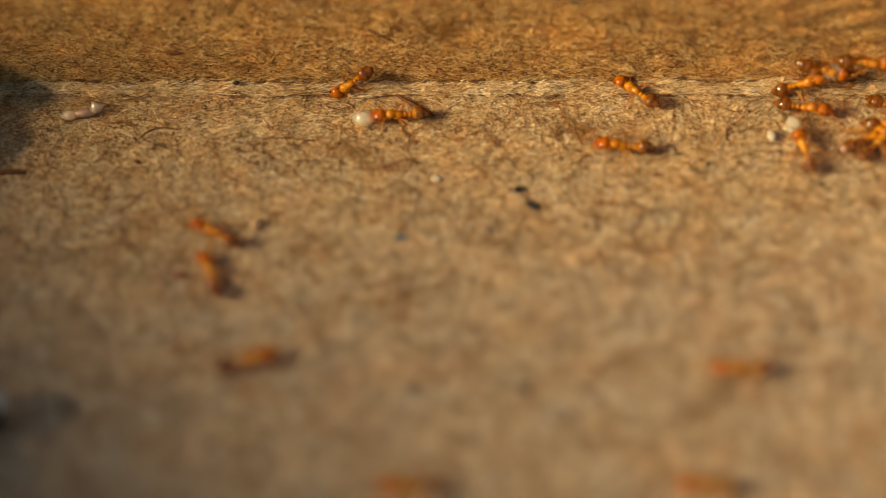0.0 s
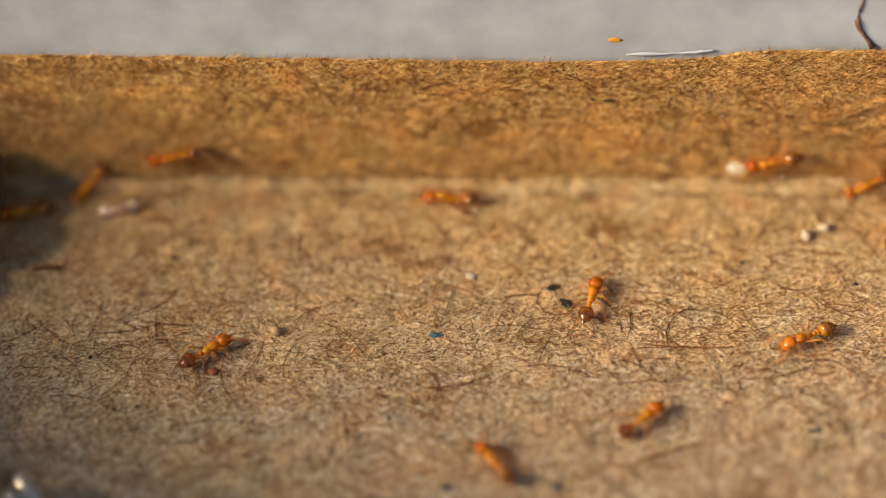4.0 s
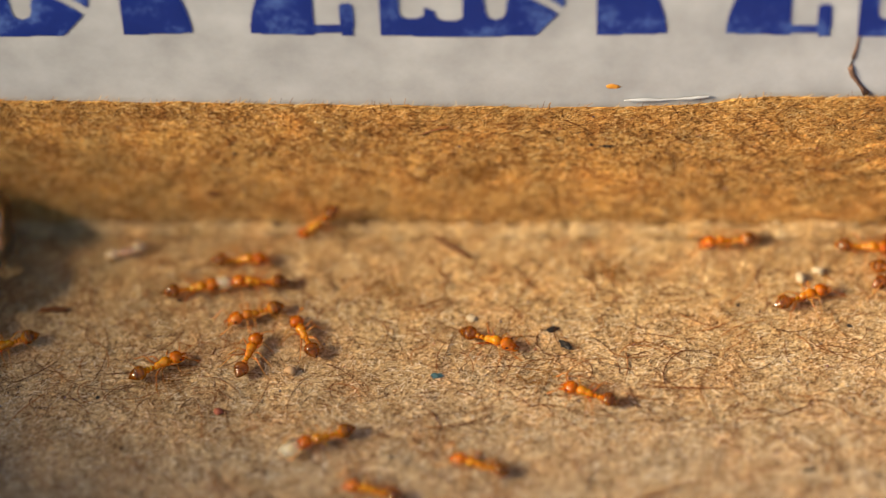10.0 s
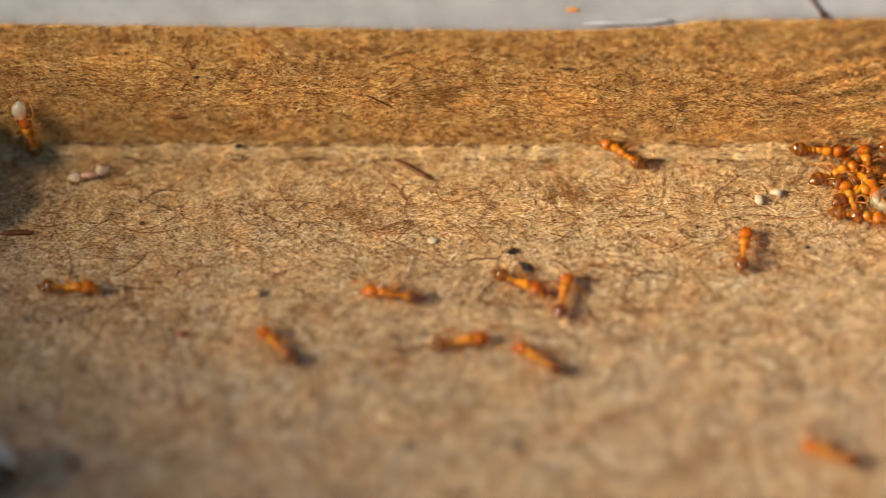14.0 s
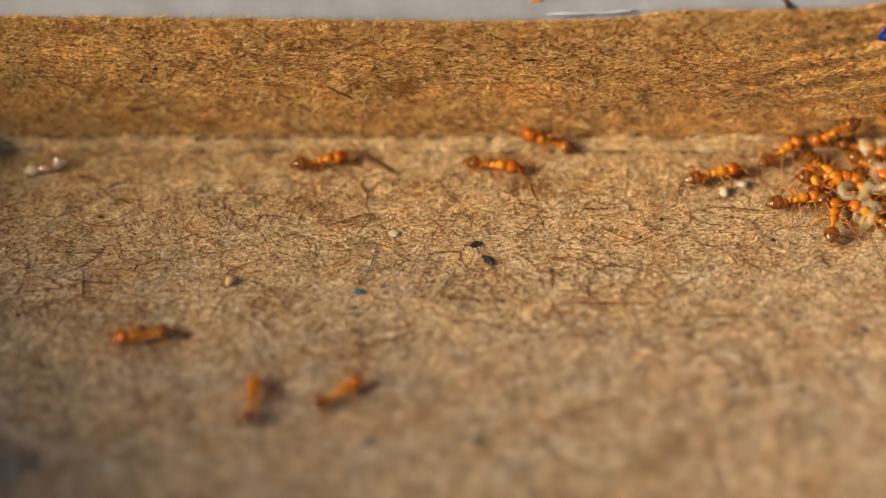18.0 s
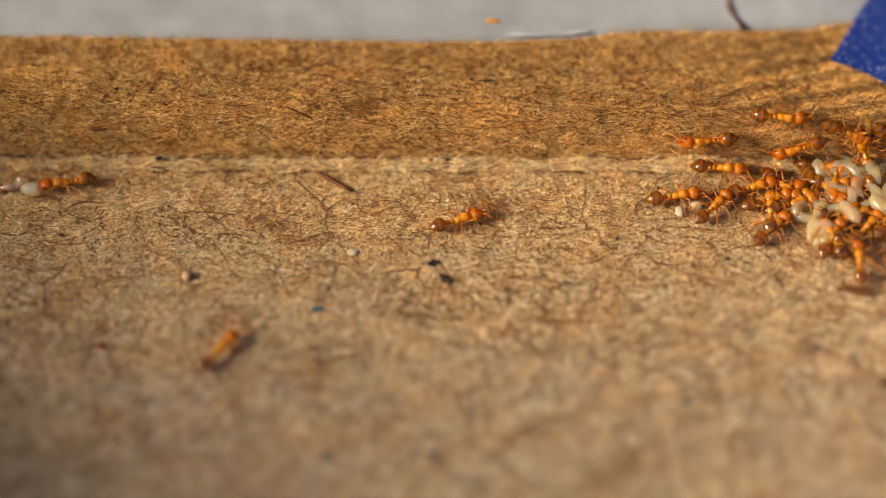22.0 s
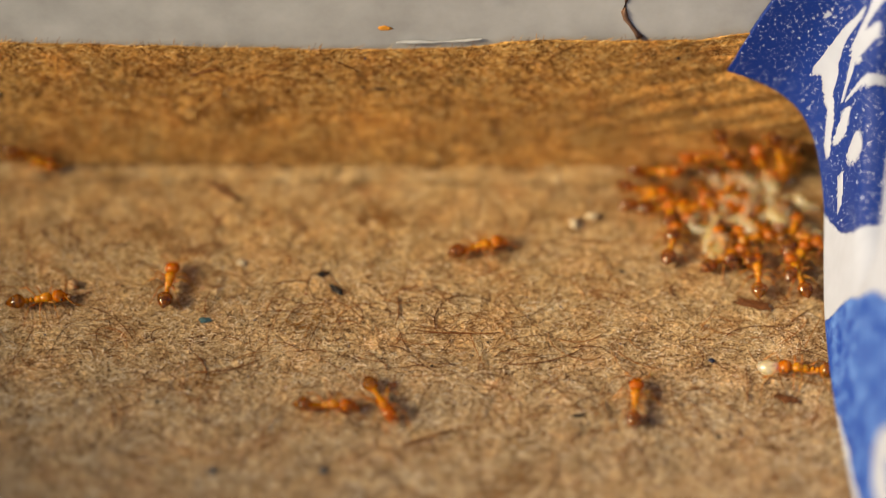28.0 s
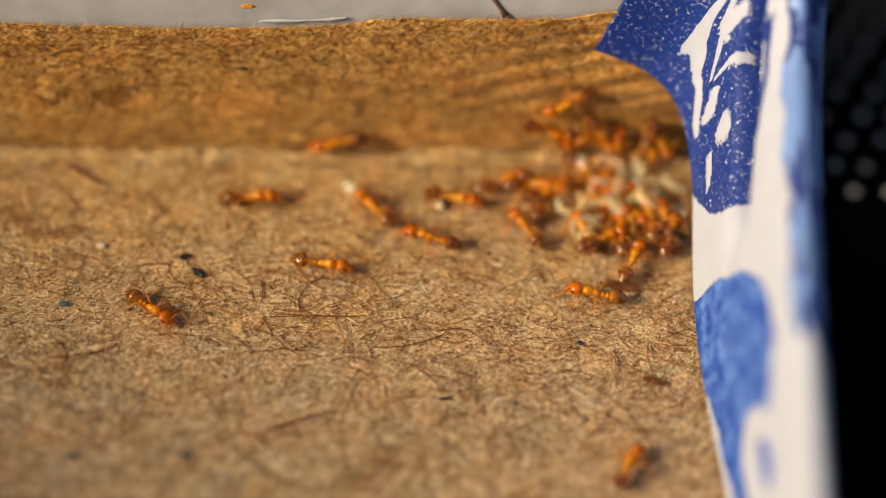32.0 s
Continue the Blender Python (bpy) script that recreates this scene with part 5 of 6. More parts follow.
    creep(False, [(0, 6.0, -3.6, 174), (1, -2.4, -3.9, 159), (2, -7.7, -1.4, 120), (3, -11.1, 1.4, -167), (3.5, -13.3, 1.8, -163), (5.5, -13.2, 2.2, -177), (6, -17.0, 1.4, -164), (7, -26.5, -5.0, -146), (10, -26.5, -5.0, 31), (11, -16.3, 1.1, -13), (12, -26.5, -5.0, -149), (15, -26.5, -5.0, 27), (15.5, -12.3, 2.2, -14), (17.5, -7.6, -2.2, 45), (18, -4.6, -1.4, 14), (19, -0.1, -1.5, -18), (20, 8.9, -6.5, 77), (21, 13.0, -2.8, 43), (22, 13.1, -2.8, 49), (23, 13.0, -3.0, 47)] + [(24, 14.6, -2.6, 23), (25, 15.3, -6.4, 155), (25.5, 12.8, -6.1, 172), (27.5, 3.9, -10.7, -43), (28, 4.1, -12.2, -63), (29, 10.0, -15.4, -24), (30, 3.9, -11.2, 156), (31, -2.7, -8.1, 165), (32, 0.5, -8.5, -41)])
    creep(False, [(0, 15.4, 1.8, -4), (1, 22.6, -5.7, -46), (5.5, 22.6, -3.0, 147), (6, 15.5, 1.6, -134), (7, 12.0, 3.7, -159), (8, 3.4, 1.6, -167), (9, 0.5, 2.0, 153), (10, 9.0, -1.0, -172), (11, 22.6, -3.0, -8), (13, 22.6, -3.0, 171), (14, 6.3, -0.4, 142), (15, 6.1, -1.0, -6), (15.5, 11.6, -3.2, 168), (17.5, 11.3, -3.8, -10), (18, 14.5, -3.5, 12), (19, 15.4, -3.6, 26), (20, 14.9, -5.2, 33), (21, 15.8, -4.2, 23), (22, 15.4, -4.0, 49), (23, 15.6, -4.0, 77)] + [(24, 15.6, -4.1, 71), (25, 15.7, -3.9, 69), (25.5, 15.6, -3.9, 60), (27.5, 15.5, -4.0, 87), (28, 15.6, -4.1, 76), (29, 15.5, -4.0, 72), (30, 15.5, -4.1, 78), (31, 14.9, -4.1, 129), (32, 15.1, -4.3, 119)])
    creep(False, [(0, -8.3, -14.5, 22), (1, -6.9, -12.9, 69), (2, -3.7, -10.7, 18), (3, 0.4, -13.8, -37), (3.5, 4.3, -12.7, 67), (5.5, 7.9, -14.1, 166), (6, 2.6, -14.0, 168), (7, -2.8, -14.7, 7), (8, 3.2, -8.8, 34), (9, 2.7, -9.9, 4), (10, 3.4, -9.3, 158), (11, 1.0, -8.4, 141), (12, 1.1, -8.5, 144), (13, 1.8, -8.4, 123), (14, 3.8, -8.3, 80), (15, 11.3, 1.3, -13), (15.5, 14.6, 2.3, 15), (16.5, 22.6, -3.4, -35), (27.5, 22.6, -3.0, 167), (28, 14.6, -1.2, -19)] + [(29, 14.6, -0.6, 14), (30, 14.6, 1.3, -10), (31, 14.7, 2.6, -8), (32, 16.0, 1.9, -22)])
    creep(True, [(0, 13.0, -3.9, 103), (1, 10.8, -0.9, 172), (2, 8.4, 1.1, -173), (3, 13.7, 2.7, -172), (3.5, 12.0, 2.2, -154), (5.5, 4.9, 0.5, -145), (6, 3.4, -0.4, 174), (7, 0.9, 0.5, -152), (8, -2.5, 0.4, -144), (9, -3.4, 0.5, -176), (10, -7.8, 0.8, -134), (11, -11.8, 1.8, -170), (12, -16.0, 2.1, -151), (13, -18.6, 2.3, -171), (14, -18.1, 1.2, 98), (15, -15.3, 2.8, -166), (15.5, -16.8, 1.8, 164), (16.5, -26.5, -5.0, -145), (18, -26.5, -5.0, 28), (19, -15.1, 1.0, -10)] + [(20, -10.0, -1.1, 23), (21, -7.2, -0.4, -150), (22, -13.2, -1.5, -168), (23, -13.0, -5.3, 82), (24, -26.5, -5.3, -180), (32, -26.5, -5.3, -180)])
    creep(False, [(0, -9.9, -10.3, 111), (1, -16.0, -5.2, -45), (2, -17.2, -10.0, -167), (3, -17.1, -8.7, -31), (3.5, -12.9, -10.0, -21), (5.5, -7.8, -3.0, 103), (6, -7.9, -3.3, 125), (7, -13.2, -6.4, -148), (8, -5.2, 2.2, -6), (9, -1.6, -0.5, -115), (10, -0.8, -6.4, -21), (11, 5.9, -8.6, -21), (12, 11.4, -12.2, -39), (13, 11.6, -11.7, -78), (14, 14.0, -16.1, 157), (15, 12.0, -13.0, -157), (15.5, 14.2, -14.5, 91), (16.5, 13.8, -25.0, -92), (20, 10.8, -25.0, 89), (21, 11.1, -12.7, 132)] + [(22, 10.8, -25.0, -91), (29, 12.4, -25.0, 89), (30, 13.0, -1.1, 31), (31, 19.0, 4.8, -179), (32, 16.8, 3.5, -148)])
    creep(False, [(0, 22.6, -3.0, 153), (12, 22.6, -3.0, 153), (13, 14.2, 1.3, -29), (14, 16.2, -1.2, 94), (15, 16.4, 1.3, 27), (15.5, 16.5, 1.5, -155), (17.5, 16.5, 1.3, -148), (18, 16.3, 1.1, -145), (19, 16.4, 1.0, -140), (20, 16.4, 0.9, -143), (21, 16.3, 0.6, -114), (22, 16.7, 1.4, -156), (23, 16.9, 1.3, 175), (24, 16.6, 1.2, -165), (25, 17.0, 1.5, -161), (25.5, 17.2, 1.4, -166), (27.5, 17.3, 1.7, -167), (28, 17.2, 1.6, -173), (29, 17.6, 1.7, -157), (30, 17.2, 1.6, -138)] + [(31, 17.6, 1.7, -148), (32, 17.7, 1.6, -155)])
    creep(False, [(0, 8.8, -20.2, 174), (1, 8.7, -25.0, -91), (15, -0.9, -25.0, 92), (15.5, -1.6, -1.0, 171), (17.5, -0.7, -0.4, -31), (18, 2.4, -1.6, -9), (19, 7.4, -0.5, 52), (20, 12.3, 2.0, 23), (21, 14.3, 3.7, 88), (22, 15.7, 3.2, -5), (23, 20.4, 3.4, 10), (24, 20.4, 1.5, -124), (25, 20.4, 1.5, -118), (25.5, 20.4, 1.5, -114), (27.5, 20.2, 1.4, -117), (28, 20.3, 1.4, -117), (29, 20.2, 1.4, -121), (30, 20.2, 1.4, -118), (31, 20.1, 1.2, -121), (32, 19.7, 0.7, -118)])
    creep(False, [(0, 10.2, -14.8, -180), (1, 9.9, -25.0, -92), (10, 10.0, -25.0, 89), (11, 10.2, -16.1, 127), (12, 13.6, -14.1, 7), (13, 14.1, -11.5, 131), (14, 2.9, -11.5, 144), (15, 2.9, -9.5, 2), (15.5, 5.0, -10.8, -33), (16.5, 5.0, -25.0, -90), (23, 19.7, -25.0, 87), (24, 20.5, -9.9, 1), (25, 21.0, -5.6, 96), (25.5, 21.0, -6.0, 92), (27.5, 20.6, -6.1, 111), (28, 20.5, -5.8, 105), (29, 20.6, -6.1, 99), (30, 20.3, -5.7, 102), (31, 20.5, -5.1, 86), (32, 20.6, -3.8, 98)])
    creep(False, [(0, 15.4, -3.3, 28), (1, 22.6, -5.7, -18), (13, 22.6, -3.9, -180), (14, 15.6, -3.9, -11), (15, 17.7, -3.9, 97), (15.5, 17.8, -3.7, 93), (17.5, 17.2, -3.5, 129), (18, 17.4, -3.2, 112), (19, 17.3, -2.9, 107), (20, 17.2, -2.8, 118), (21, 17.4, -2.6, 120), (22, 18.6, -2.9, 129), (23, 20.2, -1.2, 78), (24, 20.4, -0.9, 74), (25, 20.4, -1.4, 139), (25.5, 19.9, -1.8, 46), (27.5, 19.3, -1.8, 86), (28, 20.6, -3.6, -27), (29, 22.6, -3.5, 3), (32, 22.6, -3.5, 3)])
    creep(False, [(0, 22.6, -7.9, -180), (3, 22.6, -7.9, -180), (3.5, 12.5, -8.0, 146), (5.5, 8.7, -12.5, -169), (6, 4.8, -12.0, 171), (7, -0.4, -8.4, 131), (8, -1.0, -3.4, 114), (9, -5.2, -6.3, -170), (10, -10.0, -5.1, -158), (11, -10.5, -3.0, 28), (12, -8.1, -1.3, 14), (13, -2.4, -5.5, -21), (14, -2.9, -8.2, 171), (15, -2.6, -12.6, -29), (15.5, -5.7, -14.8, 57), (17.5, -5.8, -13.8, 18), (18, -6.6, -13.9, 86), (19, 2.0, -15.4, 6), (20, 2.1, -25.0, -89), (32, 2.1, -25.0, -89)])
    creep(False, [(0, -4.6, -25.0, 91), (9, -4.6, -25.0, 91), (10, -4.8, -14.2, 166), (11, -13.0, -16.7, 174), (12, -12.6, -25.0, -87), (19, -11.9, -25.0, 93), (20, -12.5, -14.1, 9), (21, -7.3, -13.2, 34), (22, -6.5, -10.6, 55), (23, -5.3, -10.8, 58), (24, 0.4, -1.5, 165), (25, -6.0, -3.8, -171), (25.5, -10.0, -5.8, 153), (27.5, -5.2, -11.3, 41), (28, -4.2, -6.6, 83), (29, -2.0, -7.5, 30), (30, 6.6, -1.6, -0), (31, 11.1, -2.4, -21), (32, 12.2, -2.6, -15)])
    creep(False, [(0, 22.6, -3.4, 132), (14, 22.6, -3.4, 132), (15, 18.0, 1.8, -104), (15.5, 18.0, 2.0, -98), (17.5, 18.0, 2.8, -88), (18, 22.6, -3.2, -52), (19, 18.1, 2.3, -91), (20, 18.2, 2.8, -43), (21, 16.6, 2.9, -149), (22, 13.0, 1.8, -173), (23, 8.2, 1.1, -172), (24, 8.7, -4.8, -163), (25, 0.6, -7.7, -161), (25.5, -3.2, -10.0, -148), (27.5, -3.3, -12.6, 58), (28, 2.0, -12.6, -2), (29, 8.7, -18.1, -18), (30, 8.7, -25.0, -90), (32, 8.7, -25.0, -90)])
    creep(False, [(0, 22.6, -6.0, -180), (19, 22.6, -6.0, -180), (20, 18.9, -6.0, 83), (21, 18.8, -5.9, 83), (22, 18.8, -5.8, 89), (23, 18.8, -5.9, 92), (24, 18.8, -6.0, 86), (25, 18.9, -6.1, 86), (25.5, 18.8, -5.9, 86), (27.5, 18.9, -5.8, 90), (28, 18.9, -5.8, 89), (29, 18.8, -5.7, 90), (30, 18.8, -5.7, 89), (31, 19.0, -5.7, 83), (32, 19.1, -6.0, 66)])
    creep(True, [(0, -4.9, 0.7, -137), (1, -9.8, -1.1, 171), (2, -13.7, -0.6, 171), (3, -17.8, -0.5, -172), (3.5, -19.3, -1.8, -164), (5.5, -19.4, -2.1, -180), (6, -26.5, -5.0, -158), (7, -26.5, -5.0, 20), (8, -19.4, -2.4, -99), (9, -19.3, -4.5, -83), (10, -19.7, -6.8, -154), (11, -19.4, -9.1, 162), (12, -26.5, -9.1, -180), (32, -26.5, -9.1, -180)])
    creep(False, [(0, 22.6, -8.3, -180), (8, 22.6, -8.3, -180), (9, 14.5, -8.3, -162), (10, 22.6, -8.3, 0), (23, 12.6, -25.0, 89), (24, 13.1, -4.2, 131), (25, 13.0, -4.3, 139), (25.5, 13.0, -4.3, 143), (27.5, 4.4, -5.7, 98), (28, 7.8, -4.4, 18), (29, 10.8, -1.8, 89), (30, 12.3, 1.2, 34), (31, 14.1, 1.3, -20), (32, 7.8, 1.2, -164)])
    creep(False, [(0, -10.2, -25.0, 92), (8, -10.2, -25.0, 92), (9, -10.9, -9.5, 44), (10, -10.2, -7.4, 74), (11, -8.8, -7.8, 9), (12, -6.2, -9.5, -34), (13, -4.1, -12.2, -35), (14, -7.3, -10.9, 130), (15, -9.9, -5.9, 160), (15.5, -13.2, -6.9, 176), (16.5, -26.5, -7.0, -180), (32, -26.5, -7.0, -180)])
    creep(True, [(0, 12.9, 0.4, 23), (1, 22.6, -5.7, -32), (6, 22.6, -3.0, 159), (7, 10.9, 1.6, -143), (8, 4.1, -0.8, -166), (9, -3.5, -2.4, 171), (10, -10.0, -3.4, -180), (11, -13.4, 0.8, 145), (12, -19.1, 2.0, 156), (13, -26.5, -5.0, -136), (32, -26.5, -5.0, -136)])
    creep(False, [(0, 12.7, -25.0, 89), (4.5, 12.7, -25.0, 89), (5.5, 12.9, -13.7, -122), (6, 13.0, -14.9, 109), (7, 13.5, -15.2, 147), (8, 13.3, -25.0, -91), (14, 22.6, -9.3, -180), (15, 12.1, -9.3, 150), (15.5, 7.4, -12.4, 161), (17.5, -6.5, -8.9, 174), (18, -10.9, -10.6, -171), (19, -10.0, -25.0, -86), (32, -10.0, -25.0, -86)])
    creep(True, [(0, -4.8, -25.0, 91), (8, -4.8, -25.0, 91), (9, -5.1, -11.2, 115), (10, -6.8, -11.5, -157), (11, -7.4, -10.6, 139), (12, -13.6, -7.1, 143), (13, -18.4, -1.2, 112), (14, -26.5, -5.0, -155), (32, -26.5, -5.0, -155)])
    creep(False, [(0, -26.5, -5.0, 20), (27.5, -26.5, -5.0, 20), (28, -10.1, 1.1, -27), (29, -3.9, -2.2, 16), (30, -0.8, -1.8, 36), (31, -0.7, -2.1, 24), (32, 4.2, -2.7, 4)])
    creep(True, [(0, 22.6, -10.6, -178), (27.5, 22.6, -10.6, -178), (28, 20.5, -10.6, 175), (29, 19.0, -7.8, 122), (30, 17.6, -8.0, 170), (31, 13.5, -6.4, 149), (32, 9.2, -3.3, 128)])
    creep(True, [(0, -2.9, -1.9, -175), (1, -7.3, -5.8, -145), (2, -11.8, -10.4, -172), (3, -18.4, -11.0, 117), (3.5, -26.5, -11.0, -180), (32, -26.5, -11.0, -180)])
    creep(False, [(0, -26.5, -6.0, 0), (15, -26.5, -6.0, 0), (15.5, -15.7, -5.9, -38), (16.5, -26.5, -6.0, -180), (25, -26.5, -8.7, 0), (25.5, -9.2, -8.7, -14), (27.5, -7.3, -9.9, 165), (28, -9.3, -7.4, 10), (29, -26.5, -7.5, -180), (32, -26.5, -7.5, -180)])
    creep(False, [(0, -0.7, -25.0, 91), (9, -0.7, -25.0, 91), (10, -0.8, -12.9, 162), (11, -0.7, -25.0, -89), (30, -26.5, -12.8, 0), (31, -4.5, -12.8, -145), (32, -26.5, -12.8, -180)])
    creep(False, [(0, 12.3, -25.0, 89), (28, 12.3, -25.0, 89), (29, 12.5, -16.4, 92), (30, 15.0, -16.6, 11), (31, 14.8, -25.0, -91), (32, 14.8, -25.0, -91)])
    creep(False, [(0, -26.5, -5.0, 8), (30, -26.5, -5.0, 8), (31, -3.7, -1.7, -1), (32, 7.0, -6.2, -11)])
    creep(False, [(0, -1.9, -20.3, 176), (1, -1.8, -25.0, -89), (32, -1.8, -25.0, -89)])
    creep(False, [(0, -26.5, -7.9, 0), (1, -18.6, -7.8, 177), (2, -26.5, -7.9, -180), (32, -26.5, -7.9, -180)])
    creep(False, [(0, -26.5, -5.0, 18), (15, -26.5, -5.0, 18), (15.5, -13.7, -0.8, -179), (16.5, -26.5, -5.0, -162), (32, -26.5, -5.0, -162)])
    creep(False, [(0, -26.5, -15.1, 0), (22, -26.5, -15.1, 0), (23, -11.5, -15.0, 68), (24, -26.5, -15.1, -180), (32, -26.5, -15.1, -180)])
    creep(False, [(0, 20.0, -25.0, 79), (28, 20.0, -25.0, 79), (29, 21.4, -18.0, 82), (30, 20.0, -25.0, -101), (32, 20.0, -25.0, -101)])
    creep(False, [(0, 17.9, -25.0, 88), (31, 17.9, -25.0, 88), (32, 18.2, -16.3, 62)])
    creep(False, [(0, 18.4, -1.9, -41), (2, 18.0, -2.2, -39), (5, 18.3, -2.0, -53), (9, 18.2, -1.8, -36), (12, 17.9, -1.6, -20), (15, 18.2, -1.8, -29), (19, 18.5, -1.5, -12), (22, 18.1, -1.4, -3), (26, 17.9, -1.6, -14), (30, 18.2, -1.9, -25), (32, 18.5, -1.7, -24)])
    creep(False, [(0, 16.6, -1.5, -24), (2, 16.4, -1.6, -10), (4, 16.0, -1.5, -21), (8, 16.1, -1.4, -38), (12, 15.9, -1.5, -53), (16, 15.8, -1.7, -56), (20, 15.7, -1.6, -36), (22, 15.9, -1.5, -47), (26, 16.0, -1.7, -56), (28, 15.9, -1.9, -63), (30, 16.2, -1.7, -51), (32, 15.8, -1.8, -28)])
    creep(False, [(0, 18.5, -3.8, 122), (4, 18.7, -4.0, 127), (7, 18.5, -4.2, 132), (9, 18.4, -4.5, 110), (11, 18.3, -4.3, 134), (15, 18.0, -4.0, 131), (17, 17.6, -4.3, 143), (21, 17.8, -4.5, 120), (24, 17.9, -4.6, 96), (28, 17.7, -4.3, 104), (30, 17.7, -4.4, 99), (32, 17.4, -4.5, 107)])
    creep(False, [(0, 17.4, -2.0, -39), (2, 17.2, -2.2, -53), (4, 17.1, -2.3, -62), (7, 17.2, -2.0, -67), (11, 17.3, -1.8, -54), (14, 17.2, -1.9, -33), (18, 17.6, -1.6, -41), (22, 17.5, -1.4, -50), (25, 17.6, -1.3, -41), (28, 17.4, -1.4, -41), (31, 17.8, -1.3, -64), (32, 17.5, -1.0, -56)])
    creep(False, [(0, 19.1, -2.1, -143), (4, 19.0, -2.2, -148), (6, 18.8, -2.4, -142), (9, 18.5, -2.2, -128), (11, 18.6, -2.0, -143), (15, 18.6, -1.8, -140), (18, 19.0, -1.8, -161), (22, 19.0, -1.8, -143), (26, 19.3, -2.1, -164), (30, 19.6, -2.2, -172), (32, 19.3, -2.2, -178)])
    creep(False, [(0, 18.6, -3.5, 50), (3, 18.9, -3.6, 29), (7, 19.1, -3.7, 54), (10, 19.4, -3.5, 33), (12, 19.5, -3.2, 31), (14, 19.8, -3.4, 50), (16, 19.9, -3.5, 68), (19, 20.0, -3.3, 79), (21, 20.1, -3.5, 59), (25, 20.2, -3.5, 60), (28, 20.4, -3.6, 74), (32, 20.0, -3.9, 94)])
    creep(False, [(0, 15.7, -3.1, 43), (4, 15.5, -2.8, 58), (8, 15.6, -2.9, 45), (12, 15.5, -2.8, 27), (14, 15.6, -2.7, 33), (17, 15.9, -2.8, 37), (20, 16.1, -2.5, 16), (24, 16.4, -2.7, 23), (27, 16.2, -2.5, 29), (31, 16.5, -2.3, 44), (32, 16.2, -2.3, 43)])
    creep(False, [(0, 15.8, -3.5, 49), (2, 15.6, -3.5, 68), (4, 15.7, -3.3, 58), (8, 15.6, -3.3, 78), (12, 15.4, -3.3, 91), (16, 15.5, -3.0, 111), (19, 15.5, -2.8, 101), (22, 15.4, -3.1, 85), (26, 15.4, -3.0, 102), (29, 15.7, -2.9, 85), (31, 15.7, -2.7, 91), (32, 15.8, -2.8, 71)])
    creep(False, [(0, 18.3, -1.5, -5), (4, 18.5, -1.7, -18), (7, 18.2, -2.0, -23), (11, 18.3, -1.9, 0), (14, 17.9, -2.1, 13), (16, 17.6, -2.2, -6), (18, 17.9, -2.1, -1), (22, 18.0, -2.0, 7), (24, 18.3, -1.9, 10), (28, 17.9, -1.6, -7), (31, 17.7, -1.4, -8), (32, 17.6, -1.6, 12)])
    creep(False, [(0, 16.4, -2.6, -12), (3, 16.3, -2.6, -15), (5, 16.1, -2.5, -25), (7, 15.8, -2.7, -20), (9, 15.6, -2.7, -21), (13, 15.6, -2.5, -23), (17, 15.8, -2.2, -1), (20, 15.6, -2.4, 0), (22, 15.3, -2.4, 21), (25, 15.7, -2.2, 16), (29, 15.3, -2.1, 4), (32, 15.4, -1.9, 3)])
    creep(False, [(0, 19.5, -4.3, 65), (2, 19.9, -4.1, 73), (6, 19.5, -4.2, 72), (9, 19.8, -4.4, 49), (13, 19.9, -4.4, 37), (15, 20.0, -4.4, 42), (17, 20.2, -4.7, 66), (21, 20.4, -4.9, 52), (24, 20.5, -5.2, 64), (26, 20.1, -5.1, 49), (28, 20.5, -5.0, 65), (31, 20.7, -4.9, 60), (32, 20.7, -4.6, 73)])
    creep(False, [(0, 19.1, -3.2, 120), (2, 19.3, -3.3, 104), (4, 19.3, -3.3, 128), (7, 19.5, -3.4, 134), (10, 19.3, -3.3, 122), (14, 19.0, -3.4, 127), (18, 19.3, -3.6, 140), (20, 19.7, -3.4, 146), (24, 19.4, -3.2, 155), (28, 19.4, -3.4, 147), (31, 19.5, -3.6, 126), (32, 19.8, -3.8, 150)])
    creep(False, [(0, 17.7, -0.7, -36), (4, 17.4, -0.5, -52), (8, 17.6, -0.4, -37), (12, 17.4, -0.6, -45), (15, 17.6, -0.5, -28), (17, 17.3, -0.7, -5), (19, 17.4, -0.4, -28), (22, 17.6, -0.3, -10), (24, 17.9, -0.1, -16), (28, 17.9, -0.1, -23), (32, 17.8, -0.3, -2)])
    creep(False, [(0, 18.9, -1.2, -110), (3, 19.0, -1.4, -104), (6, 18.9, -1.4, -123), (8, 18.6, -1.5, -99), (10, 18.2, -1.7, -109), (14, 18.4, -1.5, -109), (16, 18.8, -1.3, -94), (18, 18.5, -1.4, -96), (21, 18.1, -1.2, -99), (25, 18.3, -1.1, -103), (27, 18.2, -1.0, -125), (29, 18.2, -0.8, -124), (31, 18.4, -0.9, -132), (32, 18.6, -1.2, -135)])
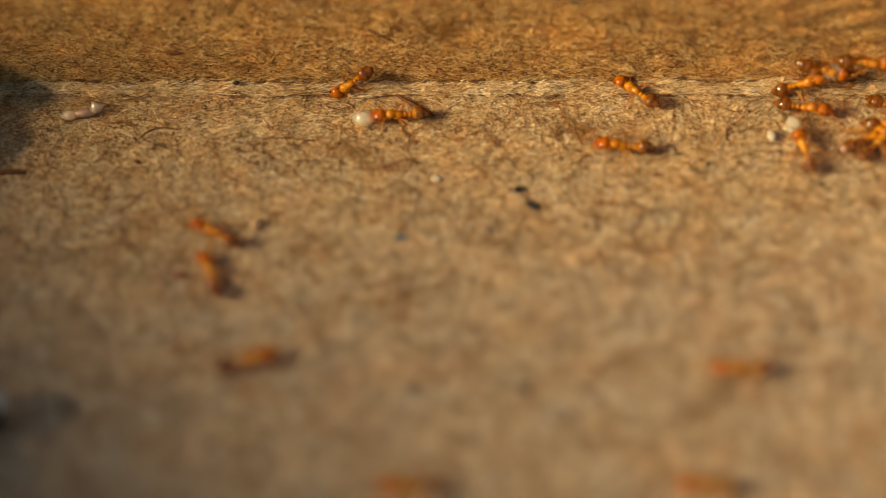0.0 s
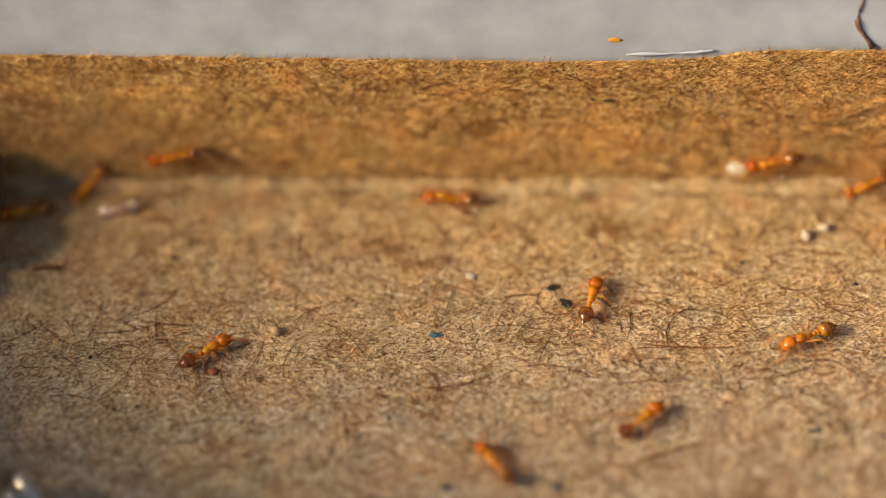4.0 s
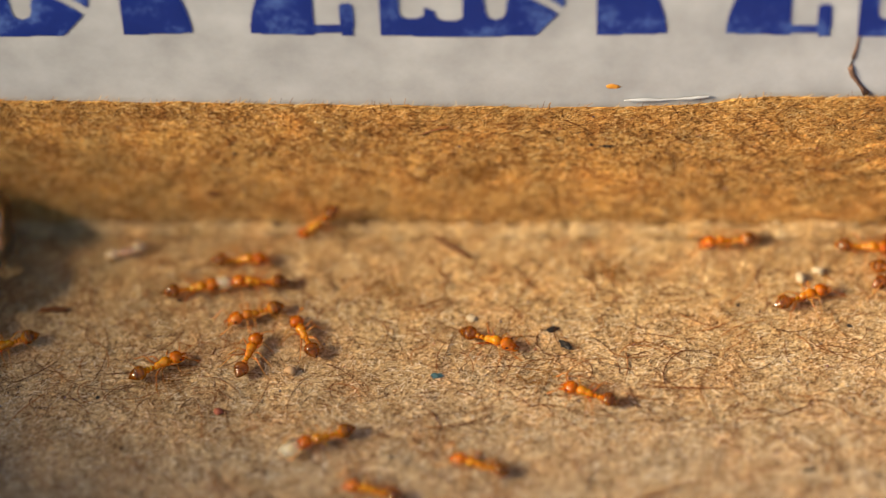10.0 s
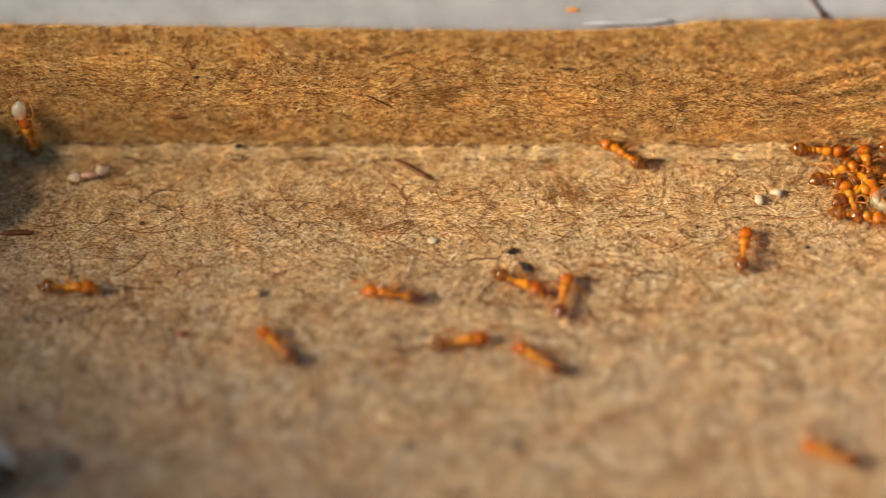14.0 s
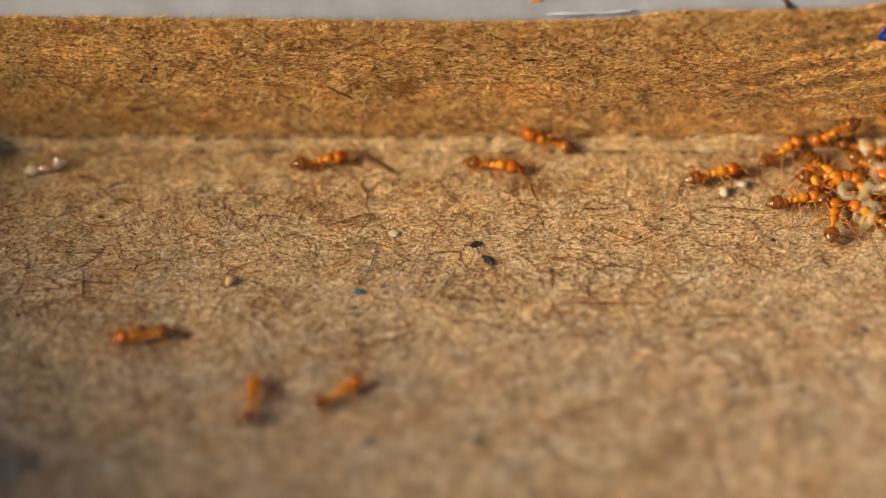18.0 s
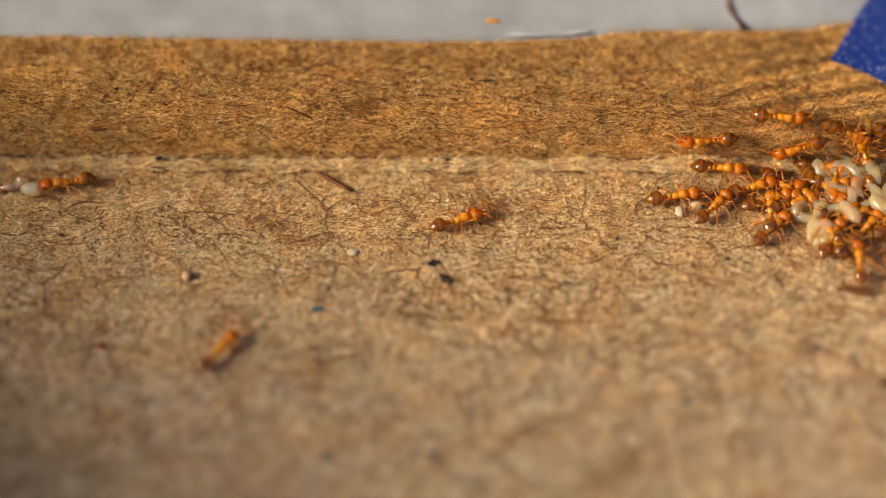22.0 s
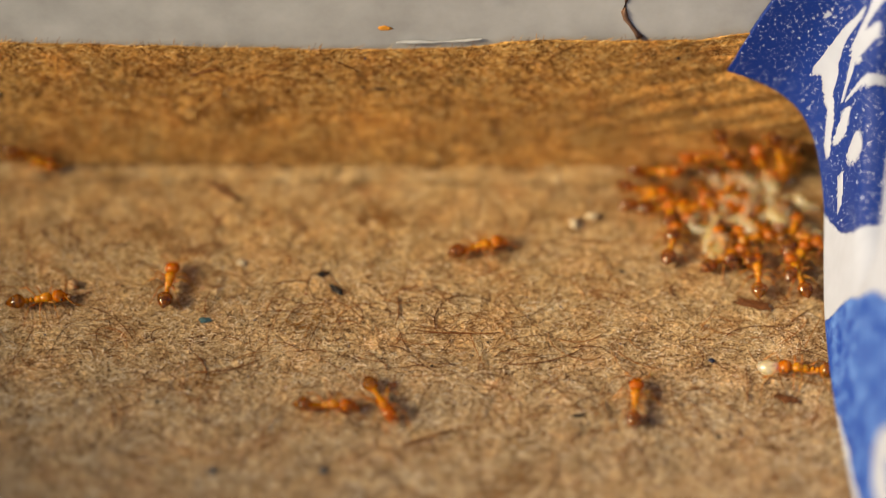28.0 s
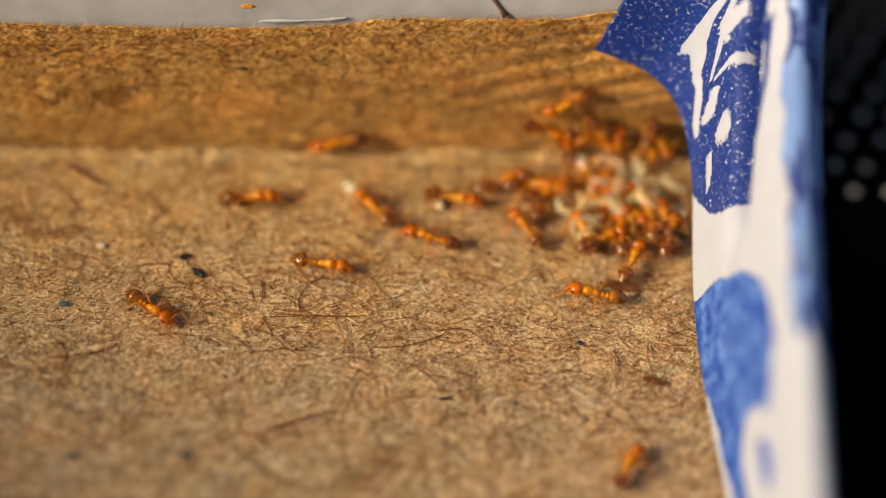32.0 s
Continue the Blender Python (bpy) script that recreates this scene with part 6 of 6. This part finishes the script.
    creep(False, [(0, 18.5, -3.0, 20), (2, 18.6, -3.2, 32), (6, 18.7, -3.4, 24), (10, 19.0, -3.3, 28), (13, 18.8, -3.4, 29), (17, 18.5, -3.3, 47), (20, 18.5, -3.6, 66), (24, 18.2, -3.8, 69), (26, 18.3, -4.0, 85), (28, 18.5, -4.3, 102), (30, 18.5, -4.5, 79), (32, 18.8, -4.6, 87)])
    creep(False, [(0, 18.4, -4.1, 101), (2, 18.7, -4.2, 97), (4, 18.6, -4.1, 117), (7, 18.3, -4.2, 96), (10, 18.5, -4.4, 81), (14, 18.9, -4.3, 67), (18, 19.2, -4.0, 42), (20, 19.6, -3.9, 43), (22, 19.2, -3.9, 52), (26, 19.0, -3.7, 30), (28, 18.6, -3.8, 12), (30, 19.0, -3.8, 12), (32, 18.8, -3.7, -7)])
    creep(False, [(0, 20.1, 1.1, -84), (4, 20.3, 1.2, -80), (6, 20.3, 1.2, -92), (10, 20.2, 1.5, -67), (14, 20.3, 1.6, -64), (16, 20.1, 1.6, -60), (20, 20.4, 1.6, -68), (23, 20.2, 1.9, -51), (27, 19.9, 1.9, -61), (30, 20.2, 1.7, -81), (32, 20.5, 1.6, -65)])
    creep(False, [(0, 20.3, 0.9, -164), (2, 20.6, 1.0, -180), (4, 20.5, 1.0, -186), (8, 20.4, 1.2, -196), (10, 20.3, 0.9, -212), (13, 19.9, 1.2, -215), (17, 19.5, 1.0, -221), (21, 19.4, 1.2, -246), (24, 19.1, 1.1, -261), (27, 19.5, 1.0, -249), (30, 19.2, 1.0, -248), (32, 18.9, 0.8, -266)])
    creep(False, [(0, 20.0, 1.5, -116), (3, 20.3, 1.4, -95), (5, 20.5, 1.3, -102), (9, 20.8, 1.4, -105), (13, 20.7, 1.3, -87), (15, 21.0, 1.1, -95), (17, 21.0, 1.3, -80), (21, 20.8, 1.1, -81), (25, 20.7, 1.1, -85), (29, 20.4, 1.3, -109), (32, 20.3, 1.2, -90)])
    creep(False, [(0, 18.0, 1.0, -70), (4, 18.3, 1.3, -71), (8, 18.5, 1.6, -49), (12, 18.5, 1.7, -33), (14, 18.7, 1.8, -45), (18, 18.9, 2.0, -44), (20, 18.8, 2.1, -40), (22, 18.5, 2.3, -27), (24, 18.3, 2.2, -29), (26, 18.1, 1.9, -51), (29, 17.8, 2.1, -64), (32, 18.1, 1.8, -58)])


motions()
